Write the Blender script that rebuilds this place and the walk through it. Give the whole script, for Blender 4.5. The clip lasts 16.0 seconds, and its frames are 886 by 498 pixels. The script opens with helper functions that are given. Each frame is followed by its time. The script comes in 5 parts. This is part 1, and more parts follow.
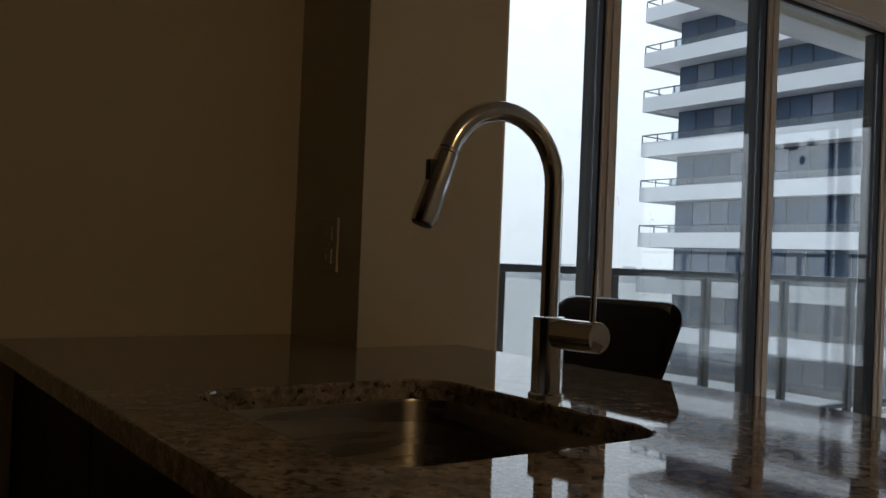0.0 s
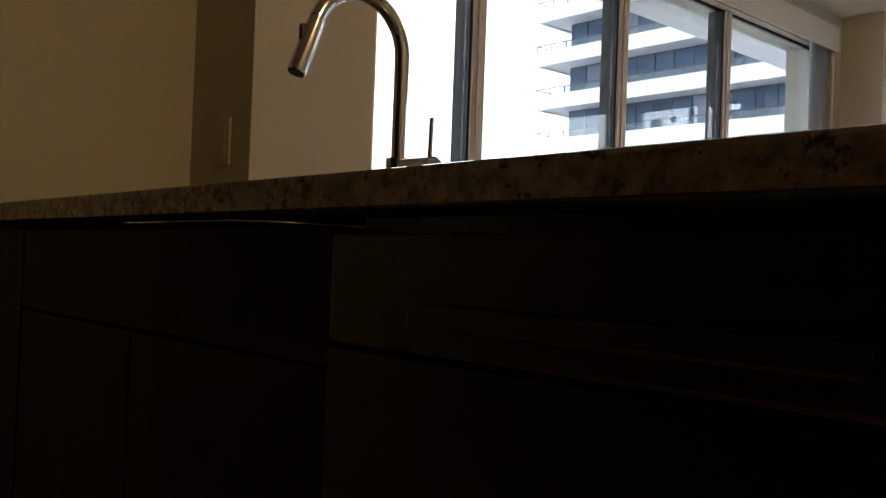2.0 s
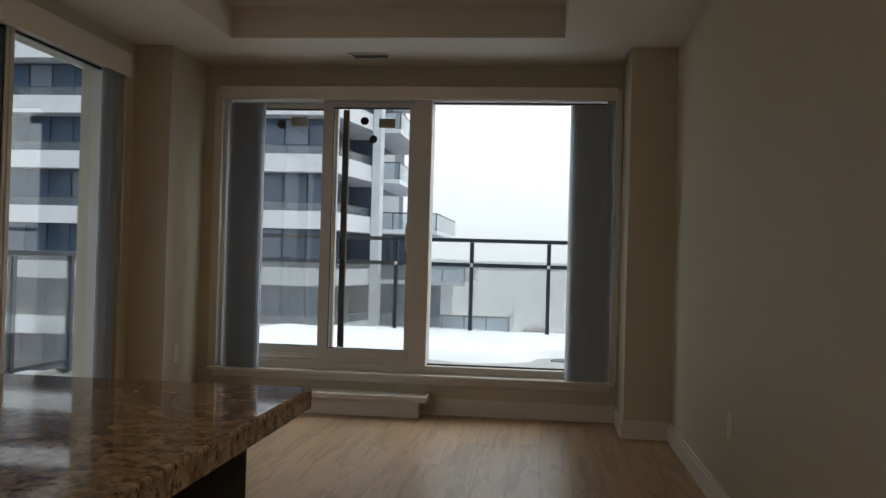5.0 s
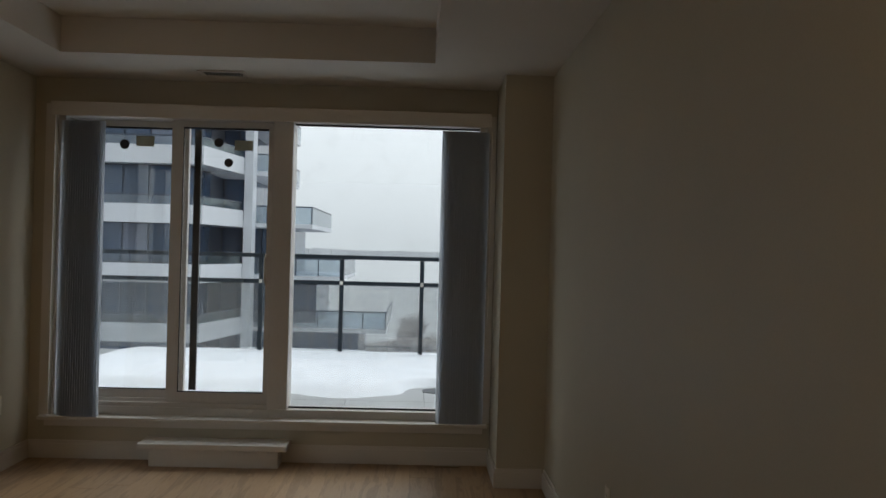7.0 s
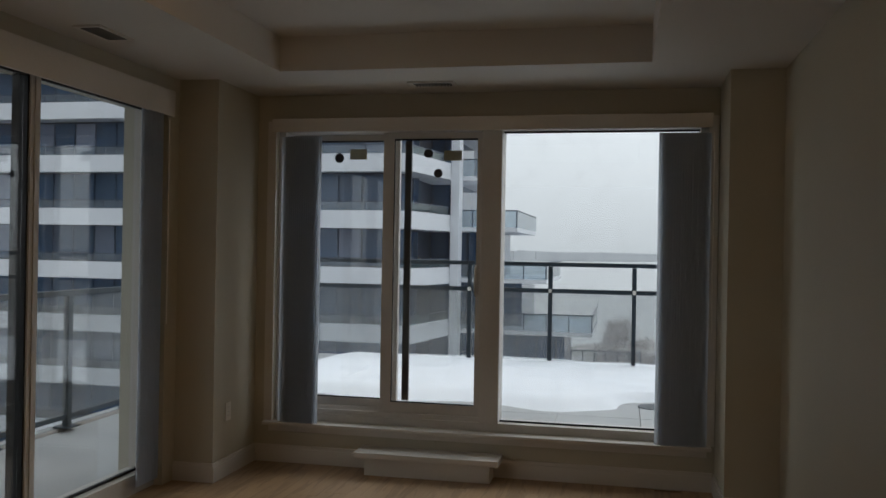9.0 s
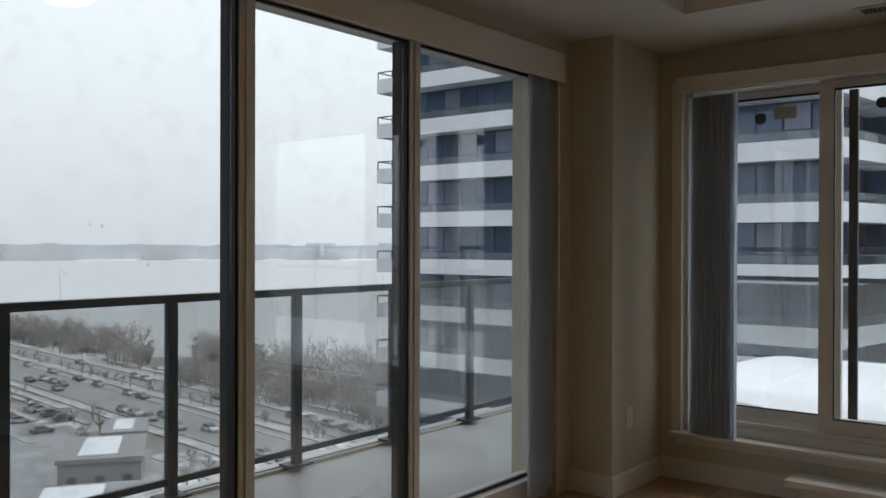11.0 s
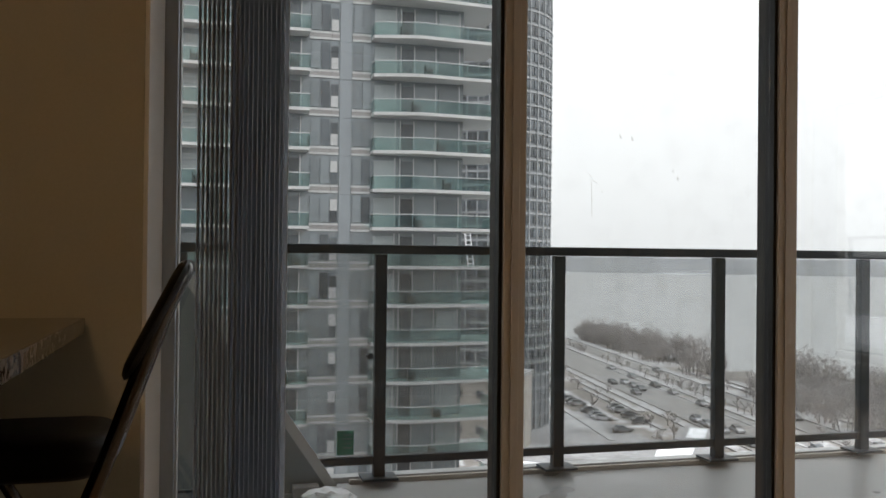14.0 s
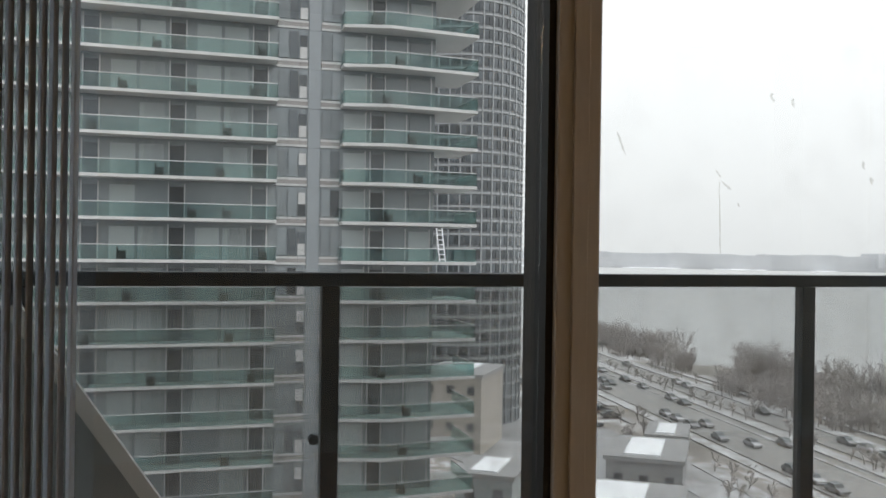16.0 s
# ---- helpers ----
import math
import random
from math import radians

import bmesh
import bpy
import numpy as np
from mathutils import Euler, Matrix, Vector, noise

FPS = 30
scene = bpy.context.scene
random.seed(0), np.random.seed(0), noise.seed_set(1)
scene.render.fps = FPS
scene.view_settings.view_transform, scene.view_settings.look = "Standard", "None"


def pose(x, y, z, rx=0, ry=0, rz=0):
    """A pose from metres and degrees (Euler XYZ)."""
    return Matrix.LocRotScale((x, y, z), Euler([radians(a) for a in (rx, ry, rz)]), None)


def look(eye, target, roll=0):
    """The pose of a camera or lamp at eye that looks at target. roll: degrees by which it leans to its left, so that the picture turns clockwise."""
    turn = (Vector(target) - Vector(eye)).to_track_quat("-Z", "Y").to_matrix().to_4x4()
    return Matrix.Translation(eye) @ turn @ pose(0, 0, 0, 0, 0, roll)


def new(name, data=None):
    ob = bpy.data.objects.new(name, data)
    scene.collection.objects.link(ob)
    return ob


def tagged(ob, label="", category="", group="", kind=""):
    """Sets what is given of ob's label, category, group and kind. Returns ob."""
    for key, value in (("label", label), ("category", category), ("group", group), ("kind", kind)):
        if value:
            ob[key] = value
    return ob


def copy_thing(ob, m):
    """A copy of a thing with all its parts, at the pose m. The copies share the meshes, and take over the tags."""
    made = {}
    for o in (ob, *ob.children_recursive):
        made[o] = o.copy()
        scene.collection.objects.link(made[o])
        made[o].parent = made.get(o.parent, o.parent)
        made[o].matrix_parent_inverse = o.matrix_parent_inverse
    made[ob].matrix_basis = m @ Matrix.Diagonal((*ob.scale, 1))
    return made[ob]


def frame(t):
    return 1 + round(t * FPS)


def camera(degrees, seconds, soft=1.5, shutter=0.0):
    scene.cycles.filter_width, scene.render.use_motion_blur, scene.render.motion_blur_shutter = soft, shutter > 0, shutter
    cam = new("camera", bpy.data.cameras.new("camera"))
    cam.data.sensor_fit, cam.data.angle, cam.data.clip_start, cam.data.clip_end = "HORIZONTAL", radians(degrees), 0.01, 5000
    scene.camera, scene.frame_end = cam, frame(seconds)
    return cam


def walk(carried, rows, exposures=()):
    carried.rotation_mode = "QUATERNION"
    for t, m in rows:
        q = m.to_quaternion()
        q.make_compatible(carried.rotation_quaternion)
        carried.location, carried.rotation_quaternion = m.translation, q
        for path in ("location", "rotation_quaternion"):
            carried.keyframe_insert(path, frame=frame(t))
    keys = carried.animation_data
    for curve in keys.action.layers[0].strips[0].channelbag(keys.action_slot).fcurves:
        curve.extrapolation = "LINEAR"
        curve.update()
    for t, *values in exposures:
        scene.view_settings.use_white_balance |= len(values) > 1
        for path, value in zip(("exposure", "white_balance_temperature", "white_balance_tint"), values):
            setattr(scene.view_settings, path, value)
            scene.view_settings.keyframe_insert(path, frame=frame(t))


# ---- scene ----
cam = camera(54.0, 16.0)
PATH = [
    (0, (-0.473, 0.439, 1.106), (-2.099, 1.604, 1.132), 2.3),
    (0.5, (-0.403, 0.36, 1.035), (-1.984, 1.585, 1.067), 1.7),
    (1, (-0.354, 0.325, 0.975), (-1.912, 1.579, 1.011), 1.5),
    (1.5, (-0.271, 0.308, 0.899), (-1.827, 1.563, 0.935), 1.9),
    (2, (-0.163, 0.284, 0.845), (-1.64, 1.633, 0.878), 2.1),
    (2.5, (-0.045, 0.211, 0.844), (-1.397, 1.684, 0.882), 1.9),
    (3, (0.044, 0.147, 0.838), (-1.221, 1.696, 0.878), 1.7),
    (3.5, (0.087, 0.132, 0.867), (-1.054, 1.773, 0.903), 1.7),
    (4, (0.129, 0.165, 0.932), (-0.738, 1.967, 0.968), 1.4),
    (4.5, (0.172, 0.218, 1.007), (-0.333, 2.153, 1.038), 1.6),
    (5, (0.191, 0.302, 1.121), (-0.035, 2.289, 1.145), 1.6),
    (7.5, (0.279, 0.82, 1.472), (0.335, 2.819, 1.475), 1.5),
    (8, (0.326, 0.896, 1.493), (0.368, 2.895, 1.493), 1.3),
    (8.5, (0.296, 0.897, 1.479), (0.164, 2.892, 1.487), 1.1),
    (9, (0.176, 0.9, 1.485), (-0.235, 2.857, 1.486), 1.0),
    (9.5, (-0.009, 1.016, 1.475), (-0.614, 2.922, 1.478), 0.8),
    (9.7, (-0.054, 1.079, 1.469), (-0.724, 2.964, 1.467), 0.8),
    (10.4, (-0.085, 1.39, 1.424), (-1.08, 3.125, 1.419), 0.5),
    (11.1, (-0.12, 1.68, 1.374), (-1.405, 3.212, 1.363), 0.1),
    (11.8, (-0.347, 1.821, 1.328), (-1.892, 3.091, 1.316), -0.3),
    (12, (-0.308, 1.866, 1.319), (-1.903, 3.071, 1.312), -0.3),
    (12.5, (-0.22, 1.907, 1.288), (-1.964, 2.885, 1.293), 0.0),
    (13, (-0.198, 1.887, 1.199), (-2.04, 2.663, 1.208), 0.3),
    (13.5, (-0.165, 1.865, 1.112), (-2.067, 2.481, 1.123), 0.5),
    (14, (-0.154, 1.847, 1.052), (-2.085, 2.363, 1.067), 0.6),
    (14.5, (-0.282, 1.866, 1.043), (-2.225, 2.337, 1.062), 0.7),
    (15, (-0.599, 1.924, 1.072), (-2.549, 2.363, 1.087), 0.7),
    (15.5, (-0.987, 2.042, 1.12), (-2.941, 2.466, 1.125), 0.7),
    (16, (-1.478, 2.169, 1.18), (-3.391, 2.75, 1.181), 0.8),
]
EXPOSURES = [(0.0, 0.3, 5850, 8), (1.0, 0.75, 5850, 8), (1.5, 1.1, 5850, 8), (2.0, 1.65, 5900, 8), (2.5, 2.3, 5900, 8), (3.0, 1.55, 5850, 8), (3.5, 0.8, 5850, 8), (4.0, 0.35, 5850, 8), (5.0, 0.4, 6300, 8),
             (7.5, -0.1, 6150, 8), (9.0, -0.16, 6150, 9), (9.5, -0.1, 6150, 9), (12.0, 0.12, 6200, 10), (13.5, 0.24, 6500, 11), (14.5, 0.42, 6650, 12), (15.5, 0.42, 6650, 12), (16.0, 0.3, 6600, 11)]
SKY_GREY, SKY_STRENGTH, LAMP_GLOW, KITCHEN_GLOW = 10.5, 0.13, 5.0, 23.0
walk(cam, [(t, look(e, g, r)) for t, e, g, r in PATH], EXPOSURES)

# ---- world and lights: an overcast winter day, warm ceiling lamps inside ----
world = bpy.data.worlds.new("overcast_sky")
scene.world = world
world.use_nodes = True
wn = world.node_tree
bg = wn.nodes["Background"]
sky = wn.nodes.new("ShaderNodeTexSky")
sky.sky_type, sky.sun_disc = "NISHITA", False
sky.sun_elevation, sky.sun_rotation = radians(38), radians(30)
sky.dust_density, sky.air_density = 6.0, 1.0
grey = wn.nodes.new("ShaderNodeHueSaturation")
grey.inputs["Saturation"].default_value = 0.12
cloud = wn.nodes.new("ShaderNodeMix")
cloud.data_type = "RGBA"
cloud.inputs[0].default_value = 0.8
cloud.inputs[7].default_value = (SKY_GREY * 0.955, SKY_GREY * 0.985, SKY_GREY, 1)
wn.links.new(sky.outputs[0], grey.inputs["Color"])
wn.links.new(grey.outputs[0], cloud.inputs[6])
# a cloudy sky is brighter overhead than at the horizon
where = wn.nodes.new("ShaderNodeTexCoord")
axes = wn.nodes.new("ShaderNodeSeparateXYZ")
wn.links.new(where.outputs["Generated"], axes.inputs[0])
rise = wn.nodes.new("ShaderNodeMapRange")
rise.inputs[1].default_value, rise.inputs[2].default_value = 0.0, 1.0
rise.inputs[3].default_value, rise.inputs[4].default_value = 0.76, 1.66
wn.links.new(axes.outputs[2], rise.inputs[0])
dome = wn.nodes.new("ShaderNodeVectorMath")
dome.operation = "SCALE"
wn.links.new(cloud.outputs[2], dome.inputs[0])
wn.links.new(rise.outputs[0], dome.inputs["Scale"])
wn.links.new(dome.outputs[0], bg.inputs[0])
bg.inputs[1].default_value = SKY_STRENGTH

sun = new("sun", bpy.data.lights.new("sun", "SUN"))
sun.data.energy, sun.data.angle, sun.data.color = 0.6, radians(30), (1, 0.97, 0.93)
sun.rotation_euler = (radians(52), 0, radians(150))


# ---- materials ----
def nodes_of(name, base, rough=0.5, metal=0.0):
    m = bpy.data.materials.new(name)
    m.use_nodes = True
    b = m.node_tree.nodes["Principled BSDF"]
    b.inputs["Base Color"].default_value = (*base, 1)
    b.inputs["Roughness"].default_value = rough
    b.inputs["Metallic"].default_value = metal
    return m, m.node_tree, b


def add(nt, kind, **values):
    n = nt.nodes.new(kind)
    for k, v in values.items():
        n.inputs[k.replace("_", " ")].default_value = v
    return n


def coords(nt, scale=(1, 1, 1), space="Object"):
    tc = nt.nodes.new("ShaderNodeTexCoord")
    mp = nt.nodes.new("ShaderNodeMapping")
    mp.inputs["Scale"].default_value = scale
    nt.links.new(tc.outputs[space], mp.inputs[0])
    return mp


def ramp(nt, source, stops):
    r = nt.nodes.new("ShaderNodeValToRGB")
    el = r.color_ramp.elements
    while len(el) < len(stops):
        el.new(0.5)
    for e, (p, c) in zip(el, stops):
        e.position, e.color = p, (*c, 1)
    nt.links.new(source, r.inputs[0])
    return r


def mottled(name, a, b, scale=3.0, fine=60.0, rough=0.6, metal=0.0, bump=0.05, stretch=(1, 1, 1), rough_var=0.1, per_object=0.0):
    """A surface of two close colours: large blotches with fine grain over them."""
    m, nt, s = nodes_of(name, a, rough, metal)
    mp = coords(nt, stretch)
    n1 = add(nt, "ShaderNodeTexNoise", Scale=scale, Detail=5.0)
    n2 = add(nt, "ShaderNodeTexNoise", Scale=fine, Detail=4.0)
    nt.links.new(mp.outputs[0], n1.inputs["Vector"])
    nt.links.new(mp.outputs[0], n2.inputs["Vector"])
    mix = nt.nodes.new("ShaderNodeMath")
    mix.operation = "MULTIPLY_ADD"
    mix.inputs[1].default_value = 0.6
    nt.links.new(n1.outputs[0], mix.inputs[0])
    half = nt.nodes.new("ShaderNodeMath")
    half.operation = "MULTIPLY"
    half.inputs[1].default_value = 0.4
    nt.links.new(n2.outputs[0], half.inputs[0])
    nt.links.new(half.outputs[0], mix.inputs[2])
    r = ramp(nt, mix.outputs[0], [(0.36, a), (0.64, b)])
    out = r.outputs[0]
    if per_object:
        oi = nt.nodes.new("ShaderNodeObjectInfo")
        hv = nt.nodes.new("ShaderNodeHueSaturation")
        mr = nt.nodes.new("ShaderNodeMapRange")
        mr.inputs[3].default_value, mr.inputs[4].default_value = 1 - per_object, 1 + per_object
        nt.links.new(oi.outputs["Random"], mr.inputs[0])
        nt.links.new(mr.outputs[0], hv.inputs["Value"])
        nt.links.new(out, hv.inputs["Color"])
        out = hv.outputs[0]
    nt.links.new(out, s.inputs["Base Color"])
    rr = nt.nodes.new("ShaderNodeMapRange")
    rr.inputs[3].default_value, rr.inputs[4].default_value = max(0.02, rough - rough_var), min(1, rough + rough_var)
    nt.links.new(n1.outputs[0], rr.inputs[0])
    nt.links.new(rr.outputs[0], s.inputs["Roughness"])
    if bump:
        bp = add(nt, "ShaderNodeBump", Strength=bump, Distance=0.01)
        nt.links.new(n2.outputs[0], bp.inputs["Height"])
        nt.links.new(bp.outputs[0], s.inputs["Normal"])
    return m


def granite_material():
    m, nt, s = nodes_of("granite", (0.4, 0.33, 0.26), 0.07)
    mp = coords(nt)
    n1 = add(nt, "ShaderNodeTexNoise", Scale=46.0, Detail=6.0, Roughness=0.65)
    n2 = add(nt, "ShaderNodeTexNoise", Scale=55.0, Detail=5.0, Roughness=0.6)
    v = add(nt, "ShaderNodeTexVoronoi", Scale=130.0)
    n3 = add(nt, "ShaderNodeTexNoise", Scale=75.0, Detail=4.0, Roughness=0.6)
    for n in (n1, n2, v, n3):
        nt.links.new(mp.outputs[0], n.inputs["Vector"])
    base = ramp(nt, n1.outputs[0], [(0.35, (0.15, 0.13, 0.108)), (0.5, (0.265, 0.23, 0.19)), (0.62, (0.36, 0.325, 0.28)), (0.72, (0.21, 0.197, 0.183))])
    grain = ramp(nt, v.outputs["Color"], [(0.0, (0.45, 0.42, 0.40)), (0.5, (0.9, 0.85, 0.8)), (1.0, (1, 1, 1))])
    mul = nt.nodes.new("ShaderNodeMix")
    mul.data_type, mul.blend_type = "RGBA", "MULTIPLY"
    mul.inputs[0].default_value = 0.8
    nt.links.new(base.outputs[0], mul.inputs[6])
    nt.links.new(grain.outputs[0], mul.inputs[7])
    spots = ramp(nt, n3.outputs[0], [(0.555, (0, 0, 0)), (0.64, (0.9, 0.9, 0.9))])
    dark = nt.nodes.new("ShaderNodeMix")
    dark.data_type = "RGBA"
    dark.inputs[7].default_value = (0.02, 0.018, 0.018, 1)
    nt.links.new(spots.outputs[0], dark.inputs[0])
    nt.links.new(mul.outputs[2], dark.inputs[6])
    nt.links.new(dark.outputs[2], s.inputs["Base Color"])
    rr = nt.nodes.new("ShaderNodeMapRange")
    rr.inputs[3].default_value, rr.inputs[4].default_value = 0.015, 0.055
    nt.links.new(n2.outputs[0], rr.inputs[0])
    nt.links.new(rr.outputs[0], s.inputs["Roughness"])
    s.inputs["Specular IOR Level"].default_value = 0.5
    return m


def wood_material(name, a, b, rough, along="y", ring=9.0, per_object=0.12):
    m, nt, s = nodes_of(name, a, rough)
    sc = {"x": (1.2, 14, 14), "y": (14, 1.2, 14), "z": (14, 14, 1.2)}[along]
    mp = coords(nt, sc)
    oi = nt.nodes.new("ShaderNodeObjectInfo")
    shift = nt.nodes.new("ShaderNodeVectorMath")
    shift.operation = "MULTIPLY_ADD"
    shift.inputs[1].default_value = (37, 53, 29)
    nt.links.new(oi.outputs["Random"], shift.inputs[0])
    nt.links.new(mp.outputs[0], shift.inputs[2])
    n1 = add(nt, "ShaderNodeTexNoise", Scale=1.0, Detail=6.0, Roughness=0.62, Distortion=0.8)
    n2 = add(nt, "ShaderNodeTexNoise", Scale=ring, Detail=3.0)
    for n in (n1, n2):
        nt.links.new(shift.outputs[0], n.inputs["Vector"])
    r = ramp(nt, n1.outputs[0], [(0.3, a), (0.5, b), (0.58, tuple(x * 0.82 for x in a)), (0.72, b)])
    hv = nt.nodes.new("ShaderNodeHueSaturation")
    mr = nt.nodes.new("ShaderNodeMapRange")
    mr.inputs[3].default_value, mr.inputs[4].default_value = 1 - per_object, 1 + per_object
    nt.links.new(oi.outputs["Random"], mr.inputs[0])
    nt.links.new(mr.outputs[0], hv.inputs["Value"])
    nt.links.new(r.outputs[0], hv.inputs["Color"])
    nt.links.new(hv.outputs[0], s.inputs["Base Color"])
    bp = add(nt, "ShaderNodeBump", Strength=0.12, Distance=0.003)
    nt.links.new(n1.outputs[0], bp.inputs["Height"])
    nt.links.new(bp.outputs[0], s.inputs["Normal"])
    rr = nt.nodes.new("ShaderNodeMapRange")
    rr.inputs[3].default_value, rr.inputs[4].default_value = rough - 0.08, rough + 0.12
    nt.links.new(n2.outputs[0], rr.inputs[0])
    nt.links.new(rr.outputs[0], s.inputs["Roughness"])
    return m


def glass_material(name, tint, ior=1.5, rough=0.0, dirt=0.0, film=0.0):
    """A thin pane: what lies behind shows through, and Fresnel gives the mirrored part."""
    m = bpy.data.materials.new(name)
    m.use_nodes = True
    nt = m.node_tree
    nt.nodes.remove(nt.nodes["Principled BSDF"])
    tr = nt.nodes.new("ShaderNodeBsdfTransparent")
    tr.inputs[0].default_value = (*tint, 1)
    gl = nt.nodes.new("ShaderNodeBsdfGlossy")
    gl.inputs["Roughness"].default_value = rough
    lw = nt.nodes.new("ShaderNodeLayerWeight")
    lw.inputs[0].default_value = 0.5
    pw = nt.nodes.new("ShaderNodeMath")
    pw.operation, pw.inputs[1].default_value = "POWER", 5.0
    nt.links.new(lw.outputs["Facing"], pw.inputs[0])
    fr = nt.nodes.new("ShaderNodeMapRange")
    fr.inputs[3].default_value, fr.inputs[4].default_value = ((ior - 1) / (ior + 1)) ** 2, 1.0
    nt.links.new(pw.outputs[0], fr.inputs[0])
    mix = nt.nodes.new("ShaderNodeMixShader")
    nt.links.new(fr.outputs[0], mix.inputs[0])
    nt.links.new(tr.outputs[0], mix.inputs[1])
    nt.links.new(gl.outputs[0], mix.inputs[2])
    last = mix.outputs[0]
    if dirt:
        mp = coords(nt)
        n = add(nt, "ShaderNodeTexNoise", Scale=9.0, Detail=8.0, Roughness=0.75)
        nt.links.new(mp.outputs[0], n.inputs["Vector"])
        r = ramp(nt, n.outputs[0], [(0.5, (film, film, film)), (0.85, (film + dirt, film + dirt, film + dirt))])
        df = nt.nodes.new("ShaderNodeBsdfDiffuse")
        df.inputs[0].default_value = (0.6, 0.61, 0.61, 1)
        m2 = nt.nodes.new("ShaderNodeMixShader")
        nt.links.new(r.outputs[0], m2.inputs[0])
        nt.links.new(last, m2.inputs[1])
        nt.links.new(df.outputs[0], m2.inputs[2])
        last = m2.outputs[0]
    nt.links.new(last, nt.nodes["Material Output"].inputs[0])
    return m


def blind_material():
    m, nt, s = nodes_of("blind_vinyl", (0.62, 0.62, 0.62), 0.55)
    mp = coords(nt, (60, 60, 3))
    n = add(nt, "ShaderNodeTexNoise", Scale=6.0, Detail=4.0)
    nt.links.new(mp.outputs[0], n.inputs["Vector"])
    r = ramp(nt, n.outputs[0], [(0.3, (0.50, 0.54, 0.60)), (0.7, (0.60, 0.635, 0.69))])
    nt.links.new(r.outputs[0], s.inputs["Base Color"])
    tl = nt.nodes.new("ShaderNodeBsdfTranslucent")
    tl.inputs[0].default_value = (0.78, 0.80, 0.83, 1)
    mix = nt.nodes.new("ShaderNodeMixShader")
    mix.inputs[0].default_value = 0.62
    nt.links.new(s.outputs[0], mix.inputs[1])
    nt.links.new(tl.outputs[0], mix.inputs[2])
    nt.links.new(mix.outputs[0], nt.nodes["Material Output"].inputs[0])
    return m


def snow_ground_material():
    m, nt, s = nodes_of("winter_ground", (0.3, 0.3, 0.3), 0.85)
    mp = coords(nt)
    n1 = add(nt, "ShaderNodeTexNoise", Scale=0.06, Detail=8.0, Roughness=0.7)
    n2 = add(nt, "ShaderNodeTexNoise", Scale=0.4, Detail=5.0)
    nt.links.new(mp.outputs[0], n1.inputs["Vector"])
    nt.links.new(mp.outputs[0], n2.inputs["Vector"])
    mix = nt.nodes.new("ShaderNodeMath")
    mix.operation = "MULTIPLY_ADD"
    mix.inputs[1].default_value = 0.35
    nt.links.new(n2.outputs[0], mix.inputs[0])
    nt.links.new(n1.outputs[0], mix.inputs[2])
    r = ramp(nt, mix.outputs[0], [(0.60, (0.20, 0.185, 0.17)), (0.735, (0.29, 0.27, 0.255)), (0.765, (0.52, 0.52, 0.53)), (0.88, (0.72, 0.73, 0.75))])
    nt.links.new(r.outputs[0], s.inputs["Base Color"])
    return m


M = {}
M["wall"] = mottled("wall_paint", (0.495, 0.455, 0.35), (0.535, 0.49, 0.385), 1.5, 180, 0.6, bump=0.03)
M["ceil"] = mottled("ceiling_paint", (0.60, 0.565, 0.51), (0.64, 0.605, 0.55), 1.2, 220, 0.8, bump=0.05)
M["trim"] = mottled("white_trim_paint", (0.64, 0.60, 0.54), (0.68, 0.64, 0.58), 2.5, 90, 0.35, bump=0.02)
M["reveal"] = mottled("white_reveal_paint", (0.78, 0.73, 0.66), (0.82, 0.77, 0.70), 2.5, 90, 0.4, bump=0.02)
M["white"] = mottled("white_plastic", (0.74, 0.69, 0.60), (0.78, 0.73, 0.64), 8, 90, 0.35, bump=0.0)
M["plank"] = wood_material("oak_plank", (0.37, 0.24, 0.13), (0.43, 0.285, 0.16), 0.36, per_object=0.07)
M["joint"] = mottled("plank_joint", (0.26, 0.17, 0.10), (0.30, 0.20, 0.12), 4, 60, 0.7)
M["granite"] = granite_material()
M["espresso"] = wood_material("espresso_wood", (0.0034, 0.0032, 0.0029), (0.0058, 0.0054, 0.0048), 0.6, "z")
M["espresso"].node_tree.nodes["Principled BSDF"].inputs["Specular IOR Level"].default_value = 0.22
M["steel"] = mottled("brushed_steel", (0.22, 0.205, 0.19), (0.30, 0.28, 0.26), 4, 140, 0.28, 1.0, 0.02, (1, 1, 12))
M["darksteel"] = mottled("black_stainless", (0.012, 0.0115, 0.011), (0.018, 0.017, 0.016), 4, 140, 0.3, 0.6, 0.02, (1, 1, 12))
M["chrome"] = mottled("polished_nickel", (0.62, 0.61, 0.59), (0.68, 0.67, 0.65), 6, 120, 0.12, 1.0, 0.0, rough_var=0.05)
M["black"] = mottled("black_plastic", (0.008, 0.008, 0.009), (0.014, 0.014, 0.015), 5, 120, 0.3)
M["vinyl"] = mottled("black_vinyl", (0.006, 0.006, 0.006), (0.011, 0.0105, 0.0105), 12, 240, 0.42, bump=0.12)
M["vinyl"].node_tree.nodes["Principled BSDF"].inputs["Specular IOR Level"].default_value = 0.2
M["tube"] = mottled("grey_steel_tube", (0.11, 0.105, 0.10), (0.16, 0.15, 0.145), 8, 120, 0.2, 1.0, 0.02)
M["alu"] = mottled("window_aluminium", (0.56, 0.52, 0.47), (0.62, 0.58, 0.53), 2, 130, 0.42, 0.0, 0.02, (1, 1, 0.2))
M["gasket"] = mottled("black_gasket", (0.008, 0.008, 0.009), (0.014, 0.014, 0.015), 6, 90, 0.6)
